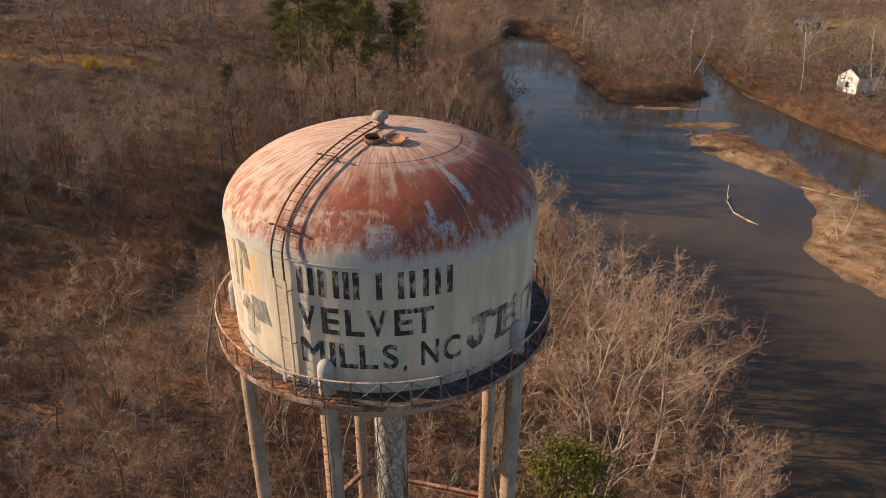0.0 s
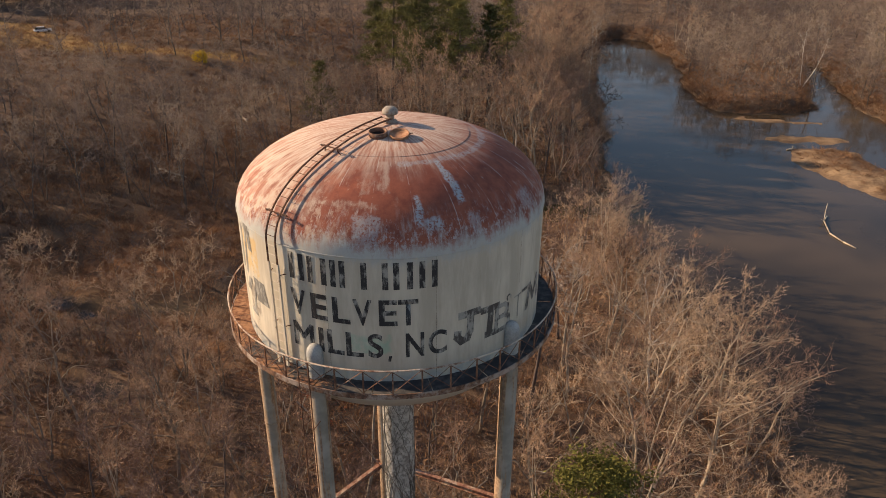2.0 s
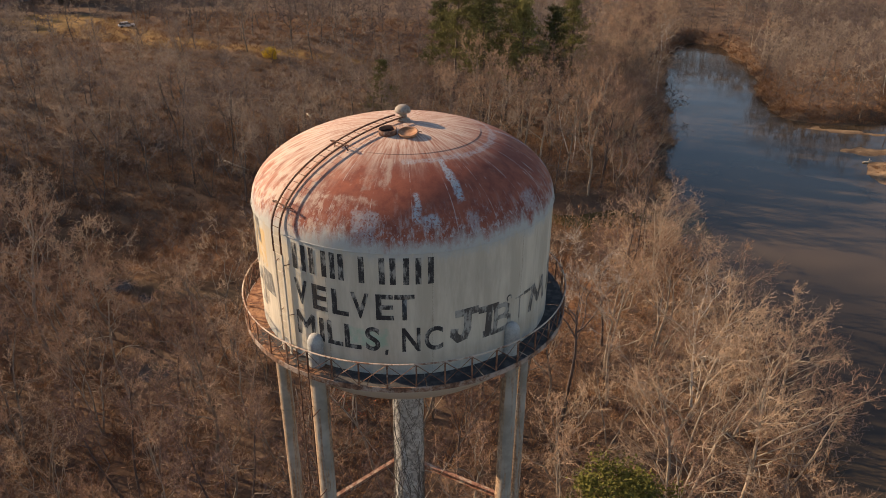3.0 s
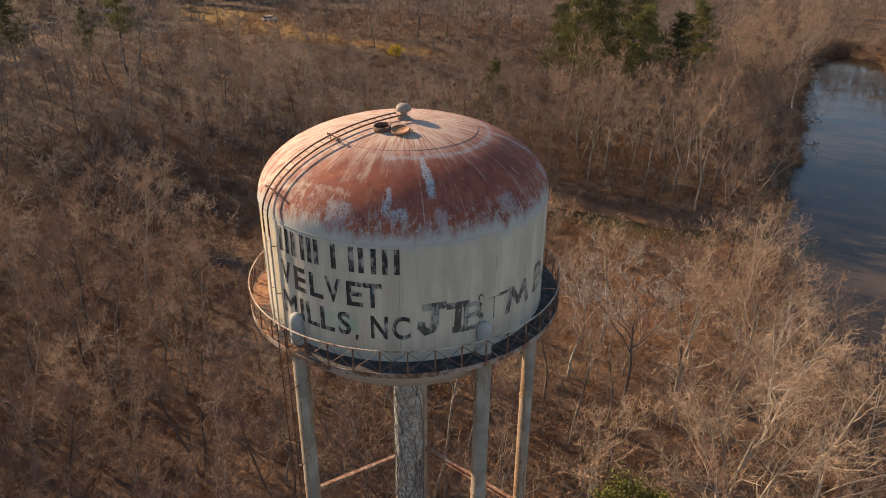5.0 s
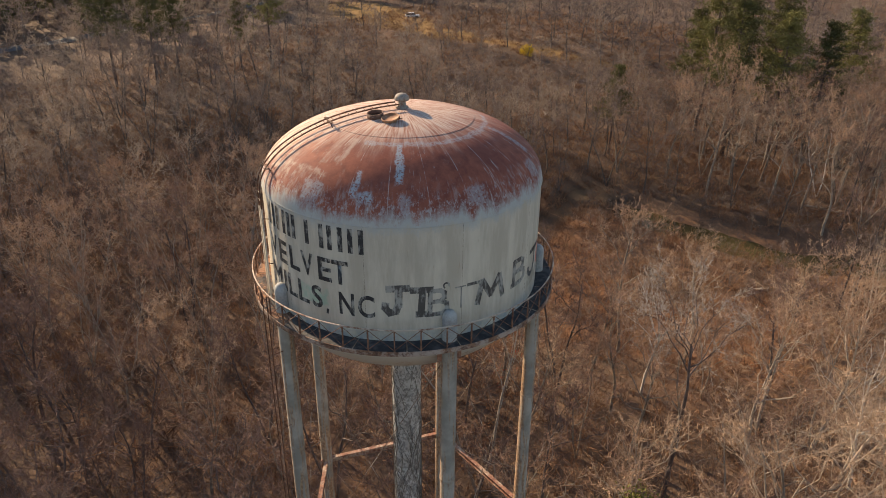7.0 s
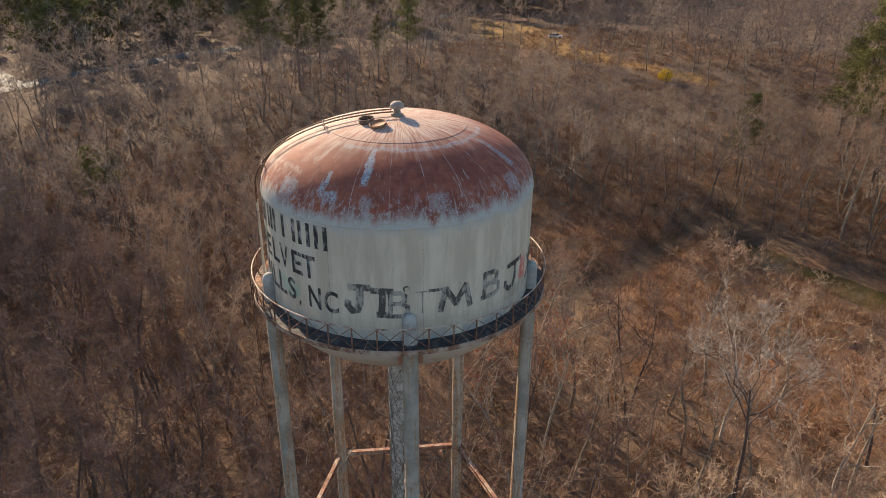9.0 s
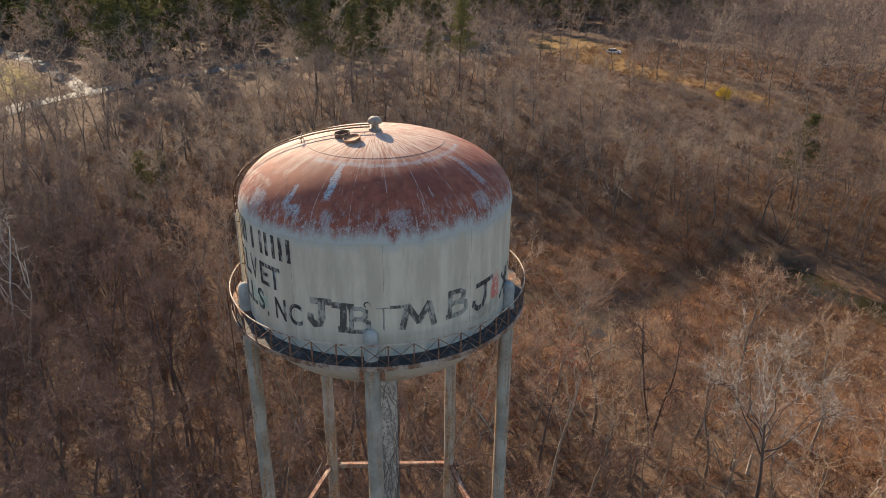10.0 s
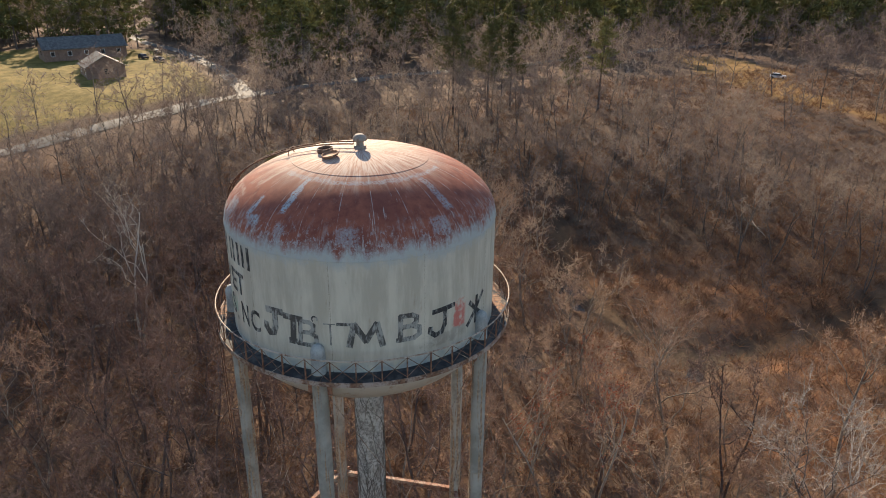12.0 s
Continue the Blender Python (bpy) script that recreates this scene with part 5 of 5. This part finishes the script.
# low growth: young trees in the glade and along the banks
young = scatter(rng, 1500, -66, 20, 30, 92, 4.6, [], lambda x, y: (glade(x, y) > 0.5) & ((y < 64) | (x < -26)))
woods("young_trees", "low bare saplings and bushes in a glade", young, far_kinds, 0.04, rng, 0.22, 0.42, 0.35)
bank = lambda x, y: (shore(x, y)[0] < 7) & (shore(x, y)[1] > 6) & ((x > 45) | ~set_back(x + 4, y)) & (y > -10)
bushes = scatter(rng, 34000, 14, 150, -10, 320, 3.0, spots, bank)
woods("bank_bushes", "low bare bushes crowding the river banks", bushes, far_kinds, 0.045, rng, 0.28, 0.6, 0.4)

brink = scatter(rng, 5000, -26, 26, 66, 100, 2.2, [], lambda x, y: (sd_line(x, y, CREEK) > 4.6) & (sd_line(x, y, CREEK) < 12) & set_back(x, y))
woods("creek_bushes", "low bare bushes along the creek banks", brink, far_kinds, 0.04, rng, 0.14, 0.36, 0.4)

# shrubs between the trees
shrub_kinds = [shrub_shape(300 + i, 2.0 + 0.35 * i) for i in range(6)]
scrub = scatter(rng, 16000, -110, 30, -40, 120, 2.1, [], lambda x, y: in_view(x, y) & (np.hypot(x + 8, y - 18) < 95) & (rng.uniform(size=np.shape(x)) > 0.55 * glade(x, y)) & (sd_line(x, y, CREEK) > 5.5) & np.all([np.minimum(np.hypot(x - px_, y - py_), np.hypot(x - px_ - 3.5, y - py_ + 2.8)) > 4.0 for px_, py_, _r in PONDS], axis=0))
woods("scrub", "dense brown scrub of bare shrubs under the trees", scrub, shrub_kinds, 0.026, rng, 0.6, 1.25, 0.42)

# undergrowth
bx, by = rng.uniform(-130, 150, 40000), rng.uniform(-40, 200, 40000)
d, isl = shore(bx, by)
ok = (d > 0.4) & in_view(bx, by) & (np.hypot(bx, by) > 2) & ((sd_line(bx, by, CREEK) > 5.0) | (bx < -17)) & (sd_line(bx, by, SLOUGH) > 1.2) & np.all([np.hypot(bx - x, by - y) > r_ * 1.3 for x, y, r_ in PONDS], axis=0) & ((isl > 2) | (rng.uniform(size=40000) > 0.5)) & (rng.uniform(size=40000) > 0.35 * (1 - glade(bx, by)))
bx, by = bx[ok], by[ok]
bz = height(bx, by)
per = 12
n = len(bx)
dirs = rng.normal(size=(n, per, 3)) * np.array([0.75, 0.75, 0.25]) + np.array([0, 0, 0.9])
ln = rng.uniform(0.5, 1.0, (n, per, 1)) * rng.uniform(0.5, 1.9, (n, 1, 1))
base = np.stack([bx, by, bz - 0.05], -1)[:, None] + rng.normal(size=(n, per, 3)) * np.array([0.35, 0.35, 0.0])
segs = np.concatenate([base, base + dirs * ln], -1).reshape(-1, 6)
v, f = sliver_arrays(segs, 0.04, rng)
tint = np.repeat(np.clip(rng.normal(0.45, 0.25, n), 0, 1), per * 3)
tagged(new("undergrowth", mesh_of("undergrowth", v, f, M["brush"], tint=tint)), "dry russet undergrowth of briars and dead weeds", "undergrowth", kind="stuff")

sx, sy = rng.uniform(20, 150, 60000), rng.uniform(-10, 320, 60000)
d, isl = shore(sx, sy)
ok = (d > 0.1) & (d < 4.5) & (isl > 3) & ((sx > 44) | (sy > 120))
weedy = np.minimum(np.hypot((sx - 74) / 5.5, (sy - 111) / 8), np.hypot((sx - 73.5) / 2.2, (sy - 92) / 7)) + 0.3 * wobble(sx, sy, 0.6)
ok |= (isl < -1.0) & ((weedy < 1.0) | (rng.uniform(size=60000) < 0.06))
sx, sy, isl = sx[ok], sy[ok], isl[ok]
n, per = len(sx), 14
low = np.where(isl < 0, 0.35, 1.0)[:, None, None]
dirs = rng.normal(size=(n, per, 3)) * np.array([0.75, 0.75, 0.3]) + np.array([0, 0, 0.7])
ln = rng.uniform(0.4, 1.0, (n, per, 1)) * rng.uniform(0.9, 2.6, (n, 1, 1)) * low
base = np.stack([sx, sy, height(sx, sy) - 0.05], -1)[:, None] + rng.normal(size=(n, per, 3)) * np.array([0.5, 0.5, 0.0])
v, f = sliver_arrays(np.concatenate([base, base + dirs * ln], -1).reshape(-1, 6), 0.035, rng)
tint = np.repeat(np.clip(rng.normal(0.33, 0.2, n), 0, 1), per * 3)
tagged(new("shore_brush", mesh_of("shore_brush", v, f, M["brush"], tint=tint)), "tangled brown brush along the water's edge", "brush", kind="stuff")


# evergreens
def pine(seed, tall_, wide_, name="pine_tree", label="tall green pine tree among bare woods", mat="pine", per=34, size=0.2, low=0.36, thick=3.4, boughs=True):
    r = np.random.default_rng(seed)
    root = thing(name, label, "tree", group="pines")
    trunk, _ = bent(r, (0, 0, -0.3), (0, 0, 1), tall_ * 0.97, 8, 0.03, 0.05)
    tubes, tips = [(trunk, (0.012 * tall_ + 0.03) * np.linspace(1, 0.12, 9), 6)], []
    n = int(tall_ * thick)
    for i in range(n):
        u = low + (0.99 - low) * i / n
        k = min(7, int(u * 8))
        at = trunk[k] + (trunk[k + 1] - trunk[k]) * (u * 8 - k)
        a = r.uniform(0, 2 * math.pi)
        ln_ = wide_ * (1.08 - u) ** 0.75 * 1.6 * r.uniform(0.35, 1.25)
        limb, _ = bent(r, at, (math.cos(a), math.sin(a), r.uniform(-0.05, 0.45)), ln_, 4, 0.12, 0.04)
        if boughs:
            tubes.append((limb, 0.05 * np.linspace(1, 0.25, 5), 3))
        tips += [limb[2], limb[3] * 0.6 + limb[2] * 0.4, limb[3] * 0.5 + limb[4] * 0.5, limb[4]]
    tv_, tf_ = tube_arrays(tubes)
    part("trunk", mesh_of("trunk", tv_, tf_, M["bark_dark"], True), None, root)
    lv, lf = leafy(np.array(tips), per, size, wide_ * 0.095, r, 0.55, 0.2)
    part("crown", mesh_of("crown", lv, lf, M[mat]), None, root)
    return root


pines = [pine(70 + i, h, w, per=22, size=0.28, low=0.42) for i, (h, w) in enumerate(((27, 5.0), (25, 4.6), (29, 5.4)))]
far_pines = [pine(75 + i, h, w, per=5, size=1.2, low=0.14, thick=1.4, boughs=False) for i, (h, w) in enumerate(((22, 5.0), (25, 5.4)))]
for i, (x, y, s) in enumerate(((-8.5, 113, 1.1), (-1.4, 117, 1.1), (-16, 122, 1.05), (-5, 125, 1.12), (4, 127, 1.0), (-11, 131, 1.05), (8, 137, 0.95), (-20, 130, 0.9), (-26, 101, 0.58),
                               (-111, 70, 0.80), (-113, 77, 0.80), (-116, 64, 0.84), (-104, 95, 0.78), (-106, 88, 0.6), (-86, 16, 0.45), (-89, 20, 0.4))):
    place_tree(pines, i, x, y, 77 * i, s)
dark_wood = lambda x, y: ((x < -172) & (y > 34) & (-0.8 * x + 0.6 * y < 330)) | ((x < -150) & (y > 205)) | ((x < -250) & (y > -70))
far_green = scatter(rng, 5200, -330, -120, -60, 330, 5.2, [], dark_wood)[:470] + scatter(rng, 1500, -560, -320, -80, 420, 13, [], lambda x, y: np.hypot(x, y) < 600)[:150]
far_green.sort(key=lambda p: math.hypot(p[0], p[1]))
for i, (x, y) in enumerate(far_green[:220]):
    place_tree(far_pines, i, x, y, 77 * i, rng.uniform(0.75, 1.1))
# the pines behind them, one mass
joined = {"trunk": [], "crown": []}
sources = []
for kd in far_pines:
    meshes = {}
    for o in kd.children:
        co = np.empty(len(o.data.vertices) * 3, np.float32)
        o.data.vertices.foreach_get("co", co)
        side = 4 if "crown" in o.name else 3
        ids = np.empty(len(o.data.polygons) * side, np.int32)
        o.data.polygons.foreach_get("vertices", ids)
        meshes["crown" if side == 4 else "trunk"] = (co.reshape(-1, 3), ids.reshape(-1, side))
    sources.append(meshes)
for i, (x, y) in enumerate(far_green[220:]):
    s_, a_ = rng.uniform(0.75, 1.1), 1.3 * i
    rot = np.array([[math.cos(a_), -math.sin(a_), 0], [math.sin(a_), math.cos(a_), 0], [0, 0, 1]]) * s_
    for key, (co, ids) in sources[i % len(sources)].items():
        joined[key].append((co @ rot.T + np.array([x, y, float(height(x, y))]), ids))
stack = {}
for key, rows_ in joined.items():
    start = np.cumsum([0] + [len(co) for co, _ in rows_[:-1]])
    stack[key] = (np.concatenate([co for co, _ in rows_]), np.concatenate([ids + n_ for (_, ids), n_ in zip(rows_, start)]))
pine_wood = tagged(new("pine_wood", mesh_of("pine_wood", *stack["trunk"], M["bark"], True)), "distant dark green pine wood", "woods", kind="stuff")
part("crown", mesh_of("crown", *stack["crown"], M["pine"]), None, pine_wood)
for kd in pines + far_pines:
    for o in (*kd.children, kd):
        bpy.data.objects.remove(o)


def round_evergreen(seed, tall_, wide_, mat, name, label, count, per, size, low=0.2):
    """A broad leafy crown of many uneven clumps on a forked trunk."""
    r = np.random.default_rng(seed)
    root = thing(name, label, "tree")
    (tv_, tf_), tw, _ = bare_tree(seed, tall_ * 0.94, wide_ * 0.8, 12, 5, 2, 1, 2, low)
    part("trunk", mesh_of("trunk", tv_, tf_, M["bark"], True), None, root)
    pick = tw[r.integers(0, len(tw), count), 3:6]
    pick = pick[pick[:, 2] > tall_ * low]
    lv, lf = leafy(pick, per, size, 0.34, r, 0.8)
    part("crown", mesh_of("crown", lv, lf, M[mat]), None, root)
    return root


holly = round_evergreen(5, 15.8, 4.1, "holly", "evergreen_tree", "broad olive-green evergreen tree among bare trees", 900, 22, 0.11)
holly.matrix_world = pose(9.8, 5.8, float(height(9.8, 5.8)), 0, 0, 0)
shrub = round_evergreen(6, 2.8, 1.9, "yellow", "flowering_shrub", "bright yellow flowering shrub at the wood's edge", 260, 14, 0.13, 0.06)
shrub.matrix_world = pose(-62.3, 139.5, float(height(-62.3, 139.5)), 0, 0, 0) @ Matrix.Diagonal((0.75, 0.75, 0.75, 1))
red = round_evergreen(7, 20.5, 2.8, "redleaf", "red_leaved_tree", "slender tree with a few red dead leaves", 150, 7, 0.075, 0.5)
red.matrix_world = pose(-5.2, 16.7, float(height(-5.2, 16.7)), 0, 0, 0)


# ---- puddles in the slough ----
def puddle(x, y, w, l, rz, seed):
    r = np.random.default_rng(seed)
    bm_ = bmesh.new()
    n_ = 26
    rim = [(w * (1 + 0.35 * math.sin(3 * t_ + seed) + 0.2 * r.uniform(-1, 1)) * math.cos(t_), l * (1 + 0.3 * math.cos(2 * t_ + seed)) * math.sin(t_), 0.0) for t_ in np.linspace(0, 2 * math.pi, n_, endpoint=False)]
    bm_.faces.new([bm_.verts.new(c_) for c_ in rim])
    me_ = bpy.data.meshes.new("puddle")
    bm_.to_mesh(me_), bm_.free()
    me_.materials.append(M["water"])
    ob = tagged(new("puddle", me_), "small blue-reflecting puddle in a muddy slough", "puddle", kind="structure")
    ob.matrix_world = pose(x, y, float(height(x, y)) + 0.3, 0, 0, rz)


for i, (x, y, r_) in enumerate(PONDS):
    puddle(x, y, r_ * 1.0, r_ * 1.25, 25 * i, i + 1)


# ---- river: driftwood ----
def snag(x, y, pts, name="driftwood"):
    root = thing(name, "bleached driftwood log stranded in the river", "driftwood", (x, y, WATER))
    bm_ = bmesh.new()
    for line_, r_ in pts:
        for a_, b_ in zip(line_, line_[1:]):
            rod(bm_, a_, b_, r_, 6, r_ * 0.8)
    part("log", bm_, M["drift"], root)
    return root


snag(57.5, 79, [([(0.9, 5.2, 0.1), (-0.4, 3.2, 0.15), (-1.5, -1.5, 0.12), (-0.8, -4.5, 0.1), (0.2, -6.5, 0.03)], 0.12), ([(-0.4, 3.2, 0.2), (0.2, 4.6, 1.0), (0.6, 5.4, 2.2)], 0.08), ([(-0.4, 3.0, 0.2), (-1.4, 2.2, 0.8)], 0.05)])
snag(75, 82, [([(-3, 4, 0.75), (0, 0.5, 0.8), (4, -4, 0.75)], 0.06), ([(0, 0.5, 0.8), (1.6, 0.2, 1.5)], 0.05), ([(1.6, -1.4, 0.8), (2.6, -3.6, 1.3)], 0.04)])
snag(66, 119, [([(-1, 0, 0.1), (0.8, 0.6, 0.3)], 0.15), ([(0, 0, 0.1), (0.1, 0.2, 0.9)], 0.08)])


def on_ground(x, y, lift=0.0):
    return (x, y, float(height(x, y)) + lift)


# ---- fallen trunks in the woods ----
def fallen(x, y, long_, rz, r_, seed):
    """A bleached trunk lying on the ground, with the stubs of its limbs."""
    r = np.random.default_rng(seed)
    root = thing("fallen_log", "bleached fallen tree trunk lying on the woodland floor", "log", on_ground(x, y, r_ + 0.35), rz, group="fallen trunks")
    trunk_, _ = bent(r, (-long_ / 2, 0, 0), (1, 0, 0.02), long_, 6, 0.05, 0.0)
    lines_ = [(trunk_, r_ * np.linspace(1, 0.45, 7), 7)]
    for k_ in (2, 3, 4, 5):
        stub, _ = bent(r, trunk_[k_], (0.7, r.uniform(-1, 1), r.uniform(0.2, 0.9)), r.uniform(0.6, 1.6), 3, 0.15, 0.0)
        lines_.append((stub, r_ * np.array([0.45, 0.35, 0.25, 0.12]), 5))
    v_, f_ = tube_arrays(lines_)
    part("trunk", mesh_of("trunk", v_, f_, M["drift"], True), None, root)


for j, (x, y, long_, rz) in enumerate(((-42.5, 109.5, 5.0, -50), (-47, 83, 7.0, -35), (10.5, 97, 6.5, 20), (-62, -10.5, 6.0, 80), (-97, 8.5, 5.0, 85), (-101, 1.0, 4.0, 80))):
    fallen(x, y, long_, rz, 0.2, 400 + j)


# ---- houses and cars ----
def house(name, label, at, rz, w, d_, h, ridge, wall, wins, storeys=1, chimney=False):
    root = thing(name, label, "house", at, rz)
    bm_ = bmesh.new()
    box(bm_, (-w / 2, -d_ / 2, -0.6), (w / 2, d_ / 2, h))
    va = [bm_.verts.new(c) for c in ((-w / 2, -d_ / 2, h), (-w / 2, d_ / 2, h), (-w / 2, 0, h + ridge - 0.1))]
    vb = [bm_.verts.new(c) for c in ((w / 2, -d_ / 2, h), (w / 2, d_ / 2, h), (w / 2, 0, h + ridge - 0.1))]
    bm_.faces.new(va), bm_.faces.new(vb[::-1])
    part("wall", bm_, wall, root)
    bm_ = bmesh.new()
    e, o = 0.5, 0.45
    for s in (-1, 1):
        drop = ridge * e / (d_ / 2)
        q = [(-w / 2 - o, s * (d_ / 2 + e), h - drop), (w / 2 + o, s * (d_ / 2 + e), h - drop), (w / 2 + o, 0, h + ridge), (-w / 2 - o, 0, h + ridge)]
        lo = [bm_.verts.new(c) for c in q]
        hi = [bm_.verts.new((c[0], c[1], c[2] + 0.18)) for c in q]
        bm_.faces.new(lo), bm_.faces.new(hi[::-1])
        for i in range(4):
            bm_.faces.new((lo[i], lo[(i + 1) % 4], hi[(i + 1) % 4], hi[i]))
    roof_ = part("roof", bm_, M["roof"], root)
    if chimney:
        bm_ = bmesh.new()
        box(bm_, (w * 0.2, -0.5, h), (w * 0.2 + 0.9, 0.4, h + ridge + 1.1))
        part("chimney", bm_, M["brick"], roof_)
    for st in range(storeys):
        z = 1.0 + 2.8 * st
        for s in (-1, 1):
            for i in range(wins):
                x = -w / 2 + w * (i + 0.5) / wins
                bm_ = bmesh.new()
                box(bm_, (x - 0.6, s * d_ / 2 - 0.06, z - 0.1), (x + 0.6, s * d_ / 2 + 0.06, z + 1.4))
                wn = part("window", bm_, M["siding"], root)
                bm_ = bmesh.new()
                box(bm_, (x - 0.5, s * d_ / 2 - 0.08, z), (x + 0.5, s * d_ / 2 + 0.08, z + 1.3))
                part("pane", bm_, M["pane"], wn)
        for s in (-1, 1):
            bm_ = bmesh.new()
            box(bm_, (s * w / 2 - 0.05, -0.5, z), (s * w / 2 + 0.05, 0.5, z + 1.3))
            part("window", bm_, M["pane"], root)
    return root


house("house", "white wooden house with grey roof across the river", on_ground(122, 148, 0.3), 22, 10.0, 5.6, 3.9, 1.9, M["siding"], 3, 1, True)
house("shed", "small grey-roofed shed among bare trees", on_ground(160, 240, 0.2), 20, 9, 6, 2.8, 1.4, M["roof"], 2)
house("house", "long low brown brick house with grey shingle roof", on_ground(-236, -8, 0.4), 100, 24, 11, 3.2, 2.9, M["brick"], 5, 1, True)
house("garage", "dark gabled outbuilding on a lawn", on_ground(-200, -4, 0.2), 8, 11, 10, 3.0, 2.8, M["brick"], 2)


def car(label, at, rz, paint):
    root = thing("car", label, "car", at, rz, group="parked cars")
    bm_ = bmesh.new()
    box(bm_, (-2.2, -0.88, 0.35), (2.2, 0.88, 0.95))
    bmesh.ops.bevel(bm_, geom=bm_.edges[:], offset=0.12, segments=2, affect="EDGES")
    part("body", bm_, paint, root)
    bm_ = bmesh.new()
    lo = [bm_.verts.new(c) for c in ((-1.9, -0.8, 0.93), (1.1, -0.8, 0.93), (1.1, 0.8, 0.93), (-1.9, 0.8, 0.93))]
    hi = [bm_.verts.new(c) for c in ((-1.4, -0.65, 1.5), (0.4, -0.65, 1.5), (0.4, 0.65, 1.5), (-1.4, 0.65, 1.5))]
    bm_.faces.new(lo[::-1])
    for i in range(4):
        bm_.faces.new((lo[i], lo[(i + 1) % 4], hi[(i + 1) % 4], hi[i]))
    part("cabin", bm_, M["pane"], root, "dark tinted windows")
    bm_ = bmesh.new()
    box(bm_, (-1.42, -0.67, 1.48), (0.42, 0.67, 1.54))
    part("roof", bm_, paint, root)
    for x in (-1.4, 1.4):
        for y in (-0.8, 0.8):
            bm_ = bmesh.new()
            rod(bm_, (x, y - 0.12, 0.33), (x, y + 0.12, 0.33), 0.33, 14)
            part("wheel", bm_, M["tyre"], root)
    return root


for x, y, rz, paint, label in ((-226, 9, 20, "car_dark", "dark parked car on the driveway"), (-232, 14, 10, "car_dark", "dark parked car on the driveway"), (-219, 13, 30, "car_dark", "dark parked car on the driveway"),
                               (-116, 168, 40, "car_white", "white parked car at the edge of a field"), (121, 141, 30, "car_dark", "dark parked car beside the white house")):
    car(label, on_ground(x, y, 0.0), rz, M[paint])
